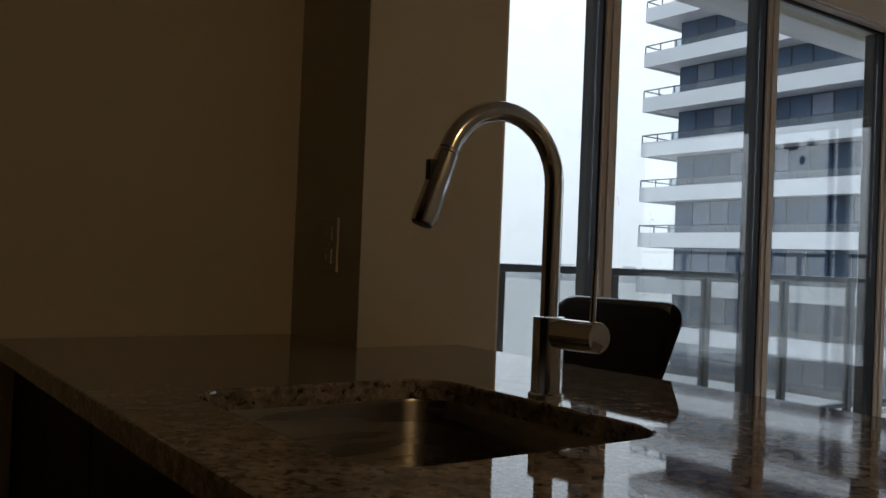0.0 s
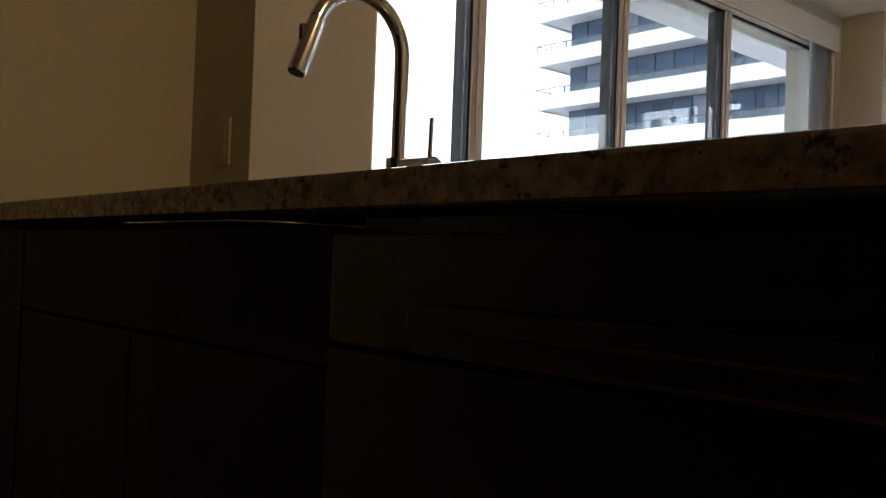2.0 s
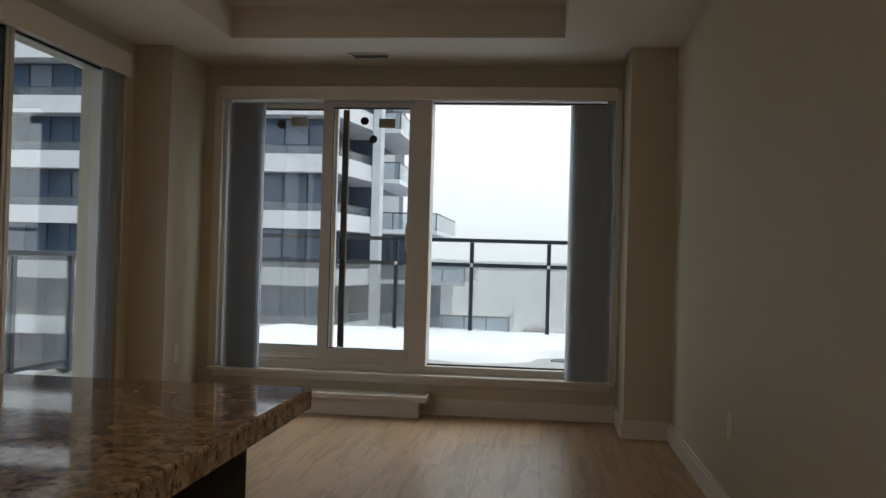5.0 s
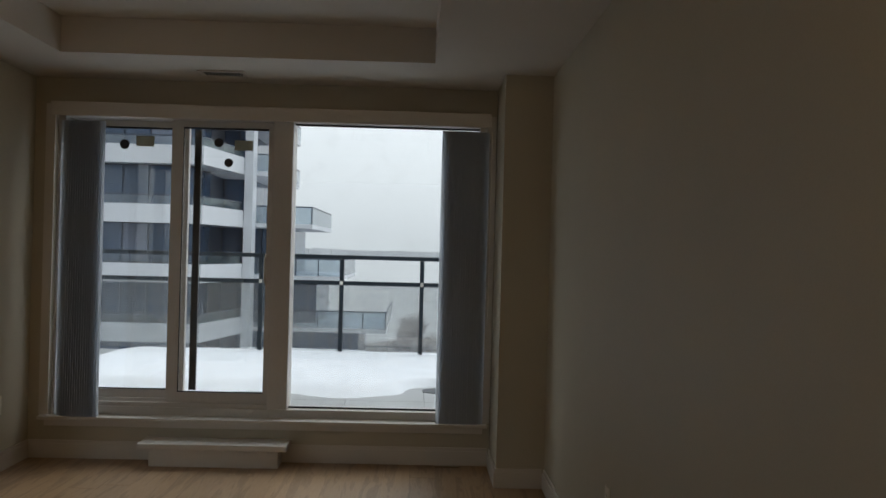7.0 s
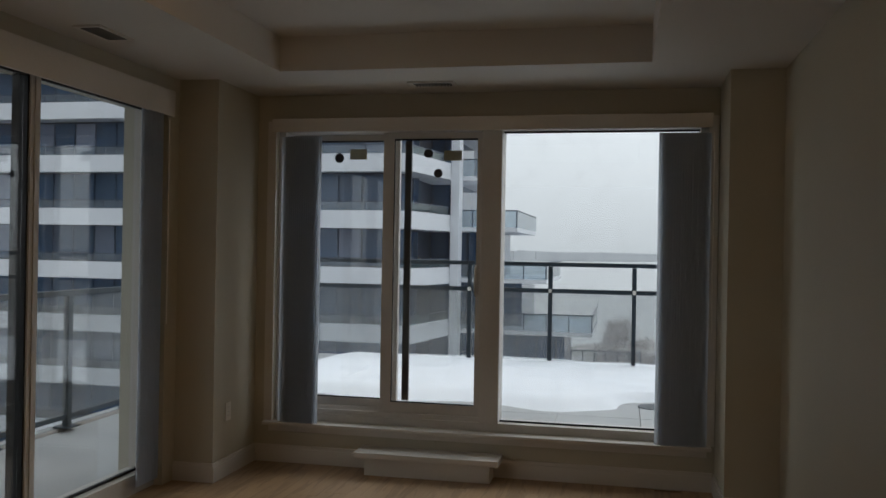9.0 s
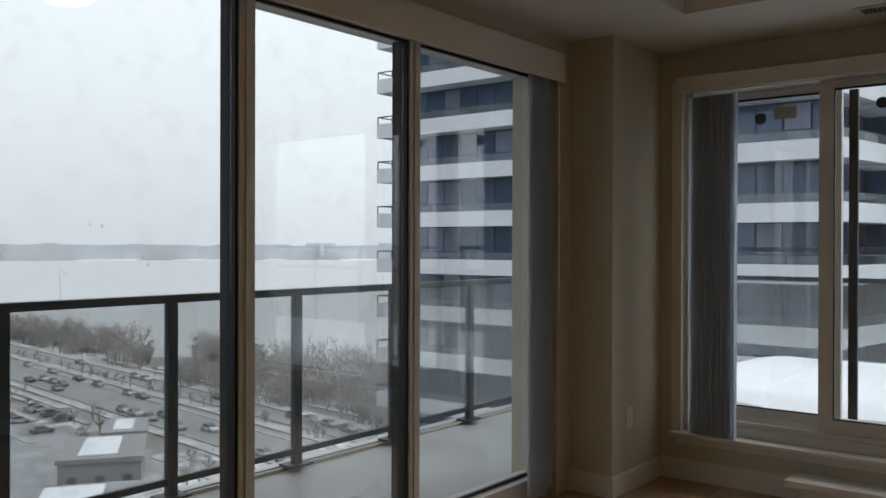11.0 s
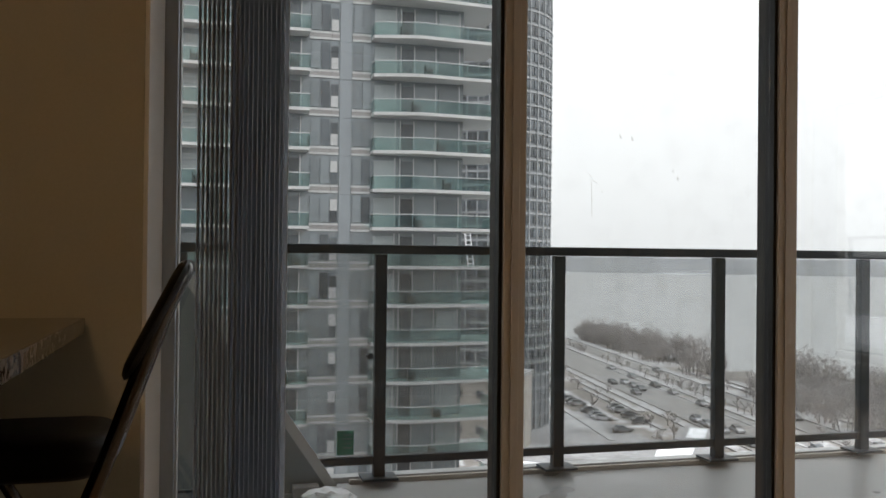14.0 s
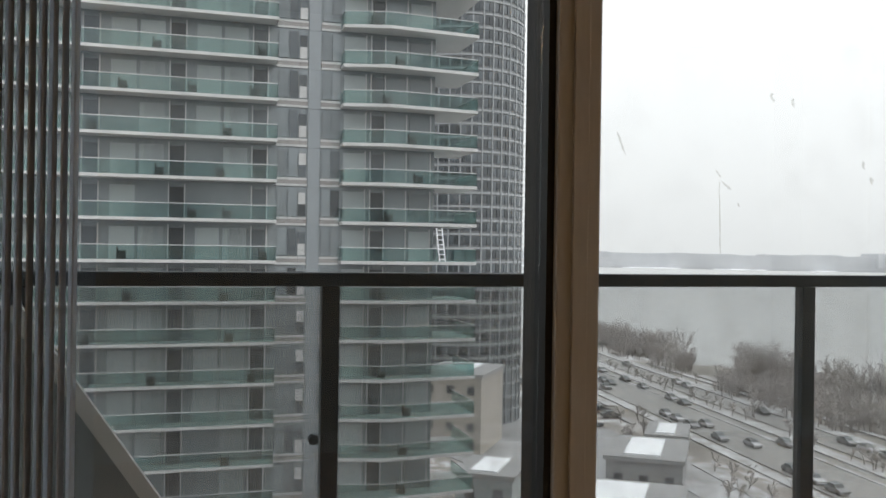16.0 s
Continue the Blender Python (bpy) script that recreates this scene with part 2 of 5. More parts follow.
M["rail"] = mottled("charcoal_railing", (0.007, 0.015, 0.023), (0.015, 0.027, 0.037), 5, 140, 0.5, 0.0, 0.04)
M["glass"] = glass_material("window_glass", (0.95, 0.962, 0.962), 1.78, 0.0, 0.06)
M["guard"] = glass_material("guard_glass", (0.86, 0.87, 0.87), 1.42, 0.0, 0.16, 0.10)
M["blind"] = blind_material()
# blue of the skylight on the casing strip is put into its colour
M["skylit_frame"] = mottled("skylit_grey_frame", (0.40, 0.45, 0.50), (0.46, 0.51, 0.56), 3, 120, 0.32, 0.0, 0.02, (1, 1, 0.2))
M["concrete"] = mottled("wet_concrete", (0.30, 0.305, 0.305), (0.40, 0.405, 0.40), 1.6, 40, 0.35, bump=0.05, rough_var=0.25)
M["snow"] = mottled("snow", (0.80, 0.82, 0.85), (0.88, 0.89, 0.91), 2.5, 40, 0.85, bump=0.3)
M["shade"], lamp_nodes, lamp_shader = nodes_of("lit_lamp_glass", (0.80, 0.76, 0.68), 0.4)
lamp_shader.inputs["Emission Color"].default_value = (1.0, 0.57, 0.21, 1)
lamp_shader.inputs["Emission Strength"].default_value = LAMP_GLOW
M["shade_kitchen"], lamp_nodes, lamp_shader = nodes_of("lit_kitchen_lamp_glass", (0.80, 0.76, 0.68), 0.4)
lamp_shader.inputs["Emission Color"].default_value = (1.0, 0.62, 0.27, 1)
lamp_shader.inputs["Emission Strength"].default_value = KITCHEN_GLOW
M["vent"] = mottled("vent_metal", (0.16, 0.155, 0.145), (0.20, 0.195, 0.185), 8, 90, 0.45)
M["dark"] = mottled("duct_shade", (0.03, 0.03, 0.03), (0.05, 0.05, 0.05), 8, 90, 0.8)
M["decal_dark"] = mottled("dark_decal", (0.02, 0.02, 0.022), (0.03, 0.03, 0.032), 20, 90, 0.6)
M["decal_label"] = mottled("pale_label", (0.30, 0.31, 0.24), (0.36, 0.37, 0.30), 20, 160, 0.6)
M["green"] = mottled("green_notice", (0.03, 0.16, 0.11), (0.05, 0.22, 0.15), 30, 200, 0.5)
# outside
M["ground"] = snow_ground_material()
# damp asphalt, its grey raised to hold the haze over the ground
M["asphalt"] = mottled("hazy_damp_asphalt", (0.21, 0.205, 0.20), (0.27, 0.265, 0.26), 0.05, 2.0, 0.6, bump=0.0)
M["slush"] = mottled("slushy_asphalt", (0.17, 0.168, 0.17), (0.50, 0.505, 0.515), 0.10, 0.9, 0.7, bump=0.0)
M["water"] = mottled("cold_lake", (0.345, 0.35, 0.352), (0.365, 0.37, 0.372), 0.003, 0.02, 0.6, bump=0.0)
# lake haze is mixed into the far shore's pale colours
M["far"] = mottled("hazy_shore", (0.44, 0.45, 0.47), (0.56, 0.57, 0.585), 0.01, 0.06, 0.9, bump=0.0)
# twigs painted paler than bark, with the distance haze in the colour
M["twig"] = mottled("hazy_bare_twigs", (0.33, 0.305, 0.295), (0.44, 0.415, 0.405), 0.1, 2, 0.9, bump=0.0)
M["a_band"] = mottled("white_precast", (0.60, 0.62, 0.655), (0.67, 0.69, 0.725), 0.25, 4, 0.6, bump=0.0, per_object=0.03)
M["a_glass"] = mottled("dark_blue_glazing", (0.055, 0.098, 0.175), (0.085, 0.135, 0.215), 0.2, 2, 0.12, bump=0.0, per_object=0.16)
M["a_panel"] = mottled("lilac_grey_panel", (0.19, 0.22, 0.30), (0.24, 0.27, 0.35), 0.3, 3, 0.35, bump=0.0, per_object=0.15)
M["a_frame"] = mottled("dark_mullion", (0.035, 0.05, 0.08), (0.055, 0.07, 0.10), 1, 6, 0.5, bump=0.0)
M["b_wall"] = mottled("pale_grey_cladding", (0.31, 0.345, 0.35), (0.40, 0.435, 0.44), 0.3, 4, 0.5, bump=0.0, per_object=0.10)
M["b_dark"] = mottled("tower_glazing", (0.055, 0.065, 0.075), (0.12, 0.135, 0.145), 0.4, 3, 0.15, bump=0.0, per_object=0.45)
M["b_mid"] = mottled("grey_glazing", (0.17, 0.195, 0.21), (0.25, 0.275, 0.29), 0.4, 3, 0.15, bump=0.0, per_object=0.2)
M["b_brown"] = mottled("brown_grey_spandrel", (0.26, 0.245, 0.245), (0.32, 0.305, 0.30), 0.4, 5, 0.6, bump=0.0)
M["b_pier"] = mottled("flat_grey_pier", (0.25, 0.275, 0.295), (0.29, 0.315, 0.335), 0.3, 4, 0.5, bump=0.0)
M["b_slab"] = mottled("balcony_slab_concrete", (0.46, 0.46, 0.46), (0.56, 0.56, 0.56), 0.4, 5, 0.7, bump=0.0)
M["b_guard"] = glass_material("teal_guard_glass", (0.74, 0.85, 0.835), 1.5, 0.05, 0.35)
M["a_guard"] = glass_material("grey_guard_glass", (0.72, 0.78, 0.82), 1.5, 0.02, 0.2, 0.08)
M["patchy"] = mottled("patchy_snow", (0.22, 0.21, 0.20), (0.60, 0.61, 0.63), 0.30, 1.2, 0.85, bump=0.0)
M["brick"] = mottled("tan_masonry", (0.34, 0.315, 0.285), (0.42, 0.39, 0.355), 0.4, 5, 0.8, bump=0.0)
# haze before the round tower is put into these two greys
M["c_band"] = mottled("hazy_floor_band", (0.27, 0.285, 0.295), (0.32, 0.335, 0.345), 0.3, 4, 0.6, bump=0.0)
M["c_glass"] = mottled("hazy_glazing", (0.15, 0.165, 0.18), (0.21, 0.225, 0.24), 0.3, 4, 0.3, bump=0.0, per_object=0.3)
M["smudge"] = glass_material("glass_smudge", (0.90, 0.90, 0.89), 1.1, 0.5, 0.25)
# roof and car colours are lightened to include haze at this distance
M["roof"] = mottled("hazy_grey_roof", (0.26, 0.26, 0.265), (0.34, 0.34, 0.345), 0.2, 3, 0.8, bump=0.0)
M["car"] = mottled("hazy_car_paint", (0.26, 0.26, 0.27), (0.32, 0.32, 0.33), 1, 8, 0.4, bump=0.0, per_object=0.8)
M["crane"] = mottled("red_crane_paint", (0.30, 0.10, 0.07), (0.38, 0.14, 0.10), 1, 8, 0.5, bump=0.0)


# ---- builders ----
ORIGIN = {}


def prism(bm, x0, y0, z0, x1, y1, z1):
    v = [bm.verts.new((x, y, z)) for z in (z0, z1) for x, y in ((x0, y0), (x1, y0), (x1, y1), (x0, y1))]
    for f in ((3, 2, 1, 0), (4, 5, 6, 7), (0, 1, 5, 4), (1, 2, 6, 5), (2, 3, 7, 6), (3, 0, 4, 7)):
        bm.faces.new([v[i] for i in f])
    return v


def box(x0, y0, z0, x1, y1, z1, bevel=0.0, segments=2):
    bm = bmesh.new()
    prism(bm, min(x0, x1), min(y0, y1), min(z0, z1), max(x0, x1), max(y0, y1), max(z0, z1))
    if bevel:
        bmesh.ops.bevel(bm, geom=bm.edges[:], offset=bevel, segments=segments, profile=0.6, affect="EDGES")
    return bm


def boxes(*rows):
    bm = bmesh.new()
    for r in rows:
        prism(bm, *r)
    return bm


def rod(points, radius, sides=12, closed_ends=True):
    """A round tube swept along points."""
    bm = bmesh.new()
    pts = [Vector(p) for p in points]
    rings = []
    side = None
    for i, p in enumerate(pts):
        d = (pts[min(i + 1, len(pts) - 1)] - pts[max(i - 1, 0)]).normalized()
        if side is None:
            side = d.orthogonal().normalized()
        side = (side - d * side.dot(d)).normalized()
        up = d.cross(side)
        r = radius[i] if isinstance(radius, (list, tuple)) else radius
        rings.append([bm.verts.new(p + side * math.cos(a) * r + up * math.sin(a) * r) for a in (2 * math.pi * k / sides for k in range(sides))])
    for a, b in zip(rings, rings[1:]):
        for k in range(sides):
            bm.faces.new((a[k], a[(k + 1) % sides], b[(k + 1) % sides], b[k]))
    if closed_ends:
        bm.faces.new(rings[0][::-1])
        bm.faces.new(rings[-1])
    return bm


def outline_prism(points, z0, z1, bevel=0.0):
    """An upright prism over a closed outline in plan."""
    bm = bmesh.new()
    low = [bm.verts.new((x, y, z0)) for x, y in points]
    top = [bm.verts.new((x, y, z1)) for x, y in points]
    n = len(points)
    bm.faces.new(low[::-1])
    bm.faces.new(top)
    for i in range(n):
        bm.faces.new((low[i], low[(i + 1) % n], top[(i + 1) % n], top[i]))
    bmesh.ops.recalc_face_normals(bm, faces=bm.faces[:])
    return bm


def rounded(x0, y0, x1, y1, r, n=8):
    pts = []
    for cx, cy, a0 in ((x1 - r, y1 - r, 0), (x0 + r, y1 - r, 90), (x0 + r, y0 + r, 180), (x1 - r, y0 + r, 270)):
        for k in range(n + 1):
            a = radians(a0 + 90 * k / n)
            pts.append((cx + r * math.cos(a), cy + r * math.sin(a)))
    return pts


def mesh_of(name, bm, material, smooth=False):
    me = bpy.data.meshes.new(name)
    bmesh.ops.recalc_face_normals(bm, faces=bm.faces[:])
    bm.to_mesh(me)
    bm.free()
    me.materials.append(material)
    if smooth:
        me.polygons.foreach_set("use_smooth", [True] * len(me.polygons))
        me.set_sharp_from_angle(angle=radians(38))
    return me


def thing(name, at, label, category, group=""):
    ob = new(name)
    ob.location = at
    ob.empty_display_size = 0.1
    ORIGIN[ob.name] = Vector(at)
    return tagged(ob, label, category, group)


def part(name, bm, material, parent, label="", smooth=False):
    o = ORIGIN[parent.name]
    bmesh.ops.translate(bm, verts=bm.verts[:], vec=-o)
    ob = new(name, mesh_of(name, bm, material, smooth))
    ob.parent = parent
    ORIGIN[ob.name] = o
    return tagged(ob, label)


def structure(name, bm, material, smooth=False, label=""):
    ob = new(name, mesh_of(name, bm, material, smooth))
    ORIGIN[ob.name] = Vector((0, 0, 0))
    return tagged(ob, label, kind="structure")


def single(name, bm, material, at, label, category, group="", smooth=False):
    bmesh.ops.translate(bm, verts=bm.verts[:], vec=-Vector(at))
    ob = new(name, mesh_of(name, bm, material, smooth))
    ob.location = at
    ORIGIN[ob.name] = Vector(at)
    return tagged(ob, label, category, group)


def piece(name, mesh, parent, at):
    """One of many alike pieces, which share a mesh."""
    ob = new(name, mesh)
    ob.parent = parent
    ob.location = Vector(at) - ORIGIN[parent.name]
    ORIGIN[ob.name] = Vector(at)
    return ob


# ---- the room ----
CEIL, COFFER = 2.527, 2.732
XR, XL, YB, YF = 1.035, -2.34, -1.70, 6.56
X1 = -2.70          # plane of the side windows' inner frame
CX0, CX1, CY0, CY1 = -1.858, 0.301, 2.27, 5.765

structure("wall_right", box(XR, YB - 0.12, -0.1, XR + 0.12, YF + 0.2, 2.9), M["wall"])
# the back wall is unseen; its dark finish cuts the bounced light
structure("wall_back", box(XL - 0.6, YB - 0.12, -0.1, XR, YB, 2.9), M["espresso"])
structure("wall_left", box(XL - 0.55, YB, -0.1, XL, 1.346, 2.9), M["wall"])
structure("column_kitchen", box(-2.90, 1.346, -0.1, -2.03, 1.712, 2.9), M["wall"])
structure("column_corner_left", box(-2.90, 5.94, -0.1, -2.335, YF, 2.9), M["wall"])
structure("column_corner_right", box(0.74, 6.022, -0.1, XR, YF, 2.9), M["wall"])
structure("wall_jamb_side", box(-2.90, 5.80, -0.1, -2.60, 5.94, 2.9), M["wall"])
structure("bulkhead_side", box(-2.90, 1.712, 2.335, -2.60, 5.80, 2.9), M["wall"])
W2L, W2R, W2B, W2T = -2.20, 0.68, 0.285, 2.315
structure("wall_front_below", box(-2.90, YF, -0.1, XR, YF + 0.24, W2B), M["wall"])
structure("wall_front_above", box(-2.90, YF, W2T, XR, YF + 0.24, 2.9), M["wall"])
structure("wall_front_left", box(-2.90, YF, W2B, W2L, YF + 0.24, W2T), M["wall"])
structure("wall_front_right", box(W2R, YF, W2B, XR, YF + 0.24, W2T), M["wall"])
structure("ceiling", boxes(
    (XL - 0.55, YB, CEIL, XR, CY0, 2.9), (XL - 0.55, CY1, CEIL, XR, YF, 2.9),
    (XL - 0.55, CY0, CEIL, CX0, CY1, 2.9), (CX1, CY0, CEIL, XR, CY1, 2.9),
    (CX0, CY0, COFFER, CX1, CY1, 2.9)), M["ceil"])


def baseboard(name, x0, y0, x1, y1, nx, ny):
    """A skirting 12 cm high with a thinner top, standing out along (nx, ny)."""
    bm = bmesh.new()
    for t, z0, z1 in ((0.016, 0.0, 0.095), (0.010, 0.095, 0.118)):
        xs, ys = sorted((x0, x1 + nx * t if nx else x1)), sorted((y0, y1 + ny * t if ny else y1))
        prism(bm, xs[0], ys[0], z0, xs[1], ys[1], z1)
    structure(name, bm, M["trim"])


baseboard("baseboard_right", XR, YB, XR, 6.006, -1, 0)
baseboard("baseboard_column_right", 0.74, 6.022, XR - 0.016, 6.022, 0, -1)
baseboard("baseboard_column_right_side", 0.74, 6.006, 0.74, YF - 0.016, -1, 0)
baseboard("baseboard_front", -2.335, YF, 0.724, YF, 0, -1)
baseboard("baseboard_column_left", -2.335, 5.924, -2.335, YF - 0.016, 1, 0)
baseboard("baseboard_column_left_face", -2.60, 5.94, -2.335, 5.94, 0, -1)
baseboard("baseboard_column_kitchen", -2.03, 1.40, -2.03, 1.712, 1, 0)

# ---- side windows: four tall panes between mullions ----
window_1 = thing("window_1", (-2.74, 3.7, 0.08), "tall four-pane aluminium window wall onto the balcony", "window")
tagged(window_1, kind="structure")
WZ0, WZ1 = 0.115, 2.315
MULL = [(2.705, 2.790), (3.680, 3.766), (4.645, 4.730)]
part("bottom_track", box(-2.80, 1.712, 0.0, -2.655, 5.80, WZ0, 0.004), M["alu"], window_1)
part("head_track", box(-2.80, 1.712, WZ1, -2.66, 5.80, 2.335, 0.003), M["alu"], window_1)
part("jamb", box(-2.80, 1.714, WZ0, -2.68, 1.762, WZ1, 0.003), M["alu"], window_1)
part("jamb", box(-2.80, 5.752, WZ0, -2.68, 5.798, WZ1, 0.003), M["alu"], window_1)
for y0, y1 in MULL:
    mu = part("mullion", box(-2.80, y0 + 0.012, WZ0, -2.690, y1, WZ1, 0.004), M["alu"], window_1)
    part("gasket", box(-2.79, y0, WZ0 + 0.002, -2.700, y0 + 0.0115, WZ1 - 0.002), M["gasket"], mu)
    part("cover_strip", box(-2.6895, y0 + 0.036, WZ0 + 0.002, -2.683, y0 + 0.062, WZ1 - 0.002, 0.002), M["alu"], mu)
spans = [1.762] + [y for m_ in MULL for y in m_] + [5.752]
for i in range(4):
    a, b = spans[2 * i], spans[2 * i + 1]
    pane = part("pane", box(-2.728, a + 0.001, WZ0 + 0.001, -2.722, b - 0.001, WZ1 - 0.001), M["glass"], window_1)
    pane.visible_shadow = False
    part("glazing_bead", boxes((-2.7215, a + 0.001, WZ1 - 0.014, -2.706, b - 0.001, WZ1 - 0.001), (-2.7215, a + 0.001, WZ0 + 0.001, -2.706, b - 0.001, WZ0 + 0.016)), M["gasket"], pane)

# greasy marks and specks on the glass beside the chair
marks = thing("glass_smears", (-2.721, 3.0, 1.2), "faint greasy smears and specks on the window glass", "smears")
rnd = random.Random(17)


def smear(y0, z0, y1, z1, w, n=7):
    bm = bmesh.new()
    rows = []
    for k in range(n + 1):
        s = k / n
        half = w * (0.35 + rnd.random()) * math.sin(math.pi * (0.08 + 0.84 * s))
        y = y0 + (y1 - y0) * s + rnd.uniform(-w, w) * 0.7
        z = z0 + (z1 - z0) * s
        rows.append([bm.verts.new((x, y + d, z)) for x in (-2.7215, -2.7211) for d in (-half, half)])
    for a, b in zip(rows, rows[1:]):
        for i, j in ((0, 1), (1, 3), (3, 2), (2, 0)):
            bm.faces.new((a[i], a[j], b[j], b[i]))
    part("smear", bm, M["smudge"], marks).visible_shadow = False


for y0, z0, y1, z1, w in ((2.833, 1.372, 2.849, 1.335, 0.0022), (2.800, 1.36, 2.803, 1.335, 0.003), (3.014, 1.318, 3.024, 1.306, 0.003), (3.022, 1.30, 3.026, 1.18, 0.0018),
                          (3.026, 1.30, 3.045, 1.286, 0.0035), (3.122, 1.452, 3.126, 1.436, 0.004), (3.164, 1.446, 3.168, 1.430, 0.0035), (3.312, 1.345, 3.316, 1.33, 0.003),
                          (3.330, 1.318, 3.333, 1.304, 0.0035), (3.059, 1.264, 3.061, 1.258, 0.002), (2.678, 1.348, 2.682, 1.325, 0.003)):
    smear(y0, z0, y1, z1, w)

# casing strip at the kitchen column and the blind valance over the side windows
structure("trim_side_window", box(-2.685, 1.7125, 0.0, -2.60, 1.757, 2.334, 0.003), M["skylit_frame"])
structure("trim_window_reveal", box(-2.598, 1.7125, 0.119, -2.034, 1.722, 2.334, 0.002), M["reveal"])
valance = thing("blind_valance", (-2.57, 3.75, 2.27), "white box valance over the tall side windows", "valance")
part("fascia", box(-2.565, 1.716, 2.27, -2.553, 5.802, 2.43, 0.003), M["trim"], valance)
part("top_board", box(-2.599, 1.716, 2.40, -2.566, 5.802, 2.414), M["trim"], valance)
part("end_cap", box(-2.599, 5.79, 2.27, -2.566, 5.802, 2.399, 0.002), M["trim"], valance)


def slat_mesh(depth, along_x, height):
    """A vertical blind vane: a slightly curved strip, 2 mm thick."""
    bm = bmesh.new()
    n = 4
    rows = []
    for k in range(n + 1):
        u = (k / n - 0.5) * depth
        c = 0.006 * (1 - (2 * k / n - 1) ** 2)
        for s in (-0.001, 0.001):
            p = (u, c + s) if along_x else (c + s, u)
            rows.append([bm.verts.new((*p, z)) for z in (0, height)])
    for k in range(n):
        for s in (0, 1):
            a, b = rows[2 * k + s], rows[2 * k + 2 + s]
            bm.faces.new((a[0], b[0], b[1], a[1]))
    for e in (0, n):
        a, b = rows[2 * e], rows[2 * e + 1]
        bm.faces.new((a[0], b[0], b[1], a[1]))
    for z in (0, 1):
        for k in range(n):
            bm.faces.new((rows[2 * k][z], rows[2 * k + 2][z], rows[2 * k + 3][z], rows[2 * k + 1][z]))
    return mesh_of("vane", bm, M["blind"])


def blind(name, at, label, spots, depth, along_x, height, turn):
    b = thing(name, at, label, "blinds")
    mesh = slat_mesh(depth, along_x, height)
    rnd = random.Random(len(name) + int(abs(at[0] * 100)))
    for x, y in spots:
        p = piece("vane", mesh, b, (x, y, at[2]))
        p.rotation_euler.z = radians((turn if len(b.children) > 9 or abs(turn) > 30 else -2) + rnd.uniform(-3, 3))
    return b


b1 = blind("vertical_blind", (-2.618, 1.93, 0.06), "grey vertical blind vanes stacked at the window's kitchen end",
           [(-2.618, 1.800 + 0.0122 * i + (0.010 if i < 9 else 0.0)) for i in range(21)], 0.078, True, 2.26, 10)
part("head_rail", box(-2.64, 1.765, 2.321, -2.60, 5.79, 2.334), M["trim"], b1)
b2 = blind("vertical_blind", (-2.618, 5.66, 0.06), "pale vertical blind vanes stacked beside the corner column",
           [(-2.618, 5.535 + 0.0165 * i) for i in range(15)], 0.078, True, 2.26, -62)
part("wand", rod([(-2.575, 5.775, 1.0), (-2.575, 5.775, 2.25)], 0.004, 8), M["white"], b2)

# ---- end window with a sliding door ----
window_2 = thing("window_2", (-0.78, 6.66, W2B), "wide aluminium window with sliding door onto the snowy terrace", "window")
tagged(window_2, kind="structure")
GY = 6.70
part("outer_frame", boxes(
    (W2L, 6.60, W2B, W2R, 6.78, W2B + 0.055), (W2L, 6.60, W2T - 0.035, W2R, 6.78, W2T),
    (W2L, 6.60, W2B + 0.055, W2L + 0.05, 6.78, W2T - 0.035), (W2R - 0.05, 6.60, W2B + 0.055, W2R, 6.78, W2T - 0.035)), M["alu"], window_2)
part("track", boxes((W2L + 0.05, 6.615, W2B + 0.055, -0.76, 6.63, W2B + 0.085), (W2L + 0.05, 6.69, W2B + 0.055, -0.76, 6.705, W2B + 0.10)), M["alu"], window_2)
part("centre_mullion", box(-0.765, 6.59, W2B + 0.0555, -0.63, 6.78, W2T - 0.0355, 0.005), M["alu"], window_2)


def sash(name, x0, x1, y0, y1, stile, label, extra=0.0, right=None):
    z0, z1 = W2B + 0.08, W2T - 0.04
    right = right or stile
    s = part(name, boxes((x0, y0, z0, x0 + stile, y1, z1), (x1 - right, y0, z0, x1, y1, z1),
                         (x0 + stile, y0, z0, x1 - right, y1, z0 + 0.072 + extra), (x0 + stile, y0, z1 - 0.04, x1 - right, y1, z1)), M["alu"], window_2, label)
    g = part("pane", box(x0 + stile, (y0 + y1) / 2 - 0.003, z0 + 0.0725 + extra, x1 - right, (y0 + y1) / 2 + 0.003, z1 - 0.0405), M["glass"], s)
    g.visible_shadow = False
    part("gasket", boxes((x0 + stile, y0 + 0.004, z0 + 0.073 + extra, x0 + stile + 0.006, y0 + 0.012, z1 - 0.041),
                         (x0 + stile, y0 + 0.004, z1 - 0.053, x1 - right, y0 + 0.012, z1 - 0.041),
                         (x0 + stile, y0 + 0.004, z0 + 0.073 + extra, x1 - right, y0 + 0.012, z0 + 0.081 + extra)), M["gasket"], s)
    return s


outer = sash("fixed_sash", -2.145, -1.36, 6.72, 6.76, 0.06, "fixed glazed sash behind the sliding one")
inner = sash("sliding_sash", -1.455, -0.767, 6.64, 6.68, 0.075, "sliding glazed door sash", 0.0, 0.036)
part("dark_edge", box(-1.315, 6.69, W2B + 0.16, -1.27, 6.715, W2T - 0.09), M["gasket"], inner)
part("pull_handle", rod([(-0.80, 6.638, 1.18), (-0.80, 6.605, 1.20), (-0.80, 6.60, 1.28), (-0.80, 6.605, 1.36), (-0.80, 6.638, 1.38)], 0.009, 8), M["alu"], inner, smooth=True)
big = part("pane", box(-0.63, 6.687, W2B + 0.056, 0.629, 6.693, W2T - 0.036), M["glass"], window_2)
big.visible_shadow = False
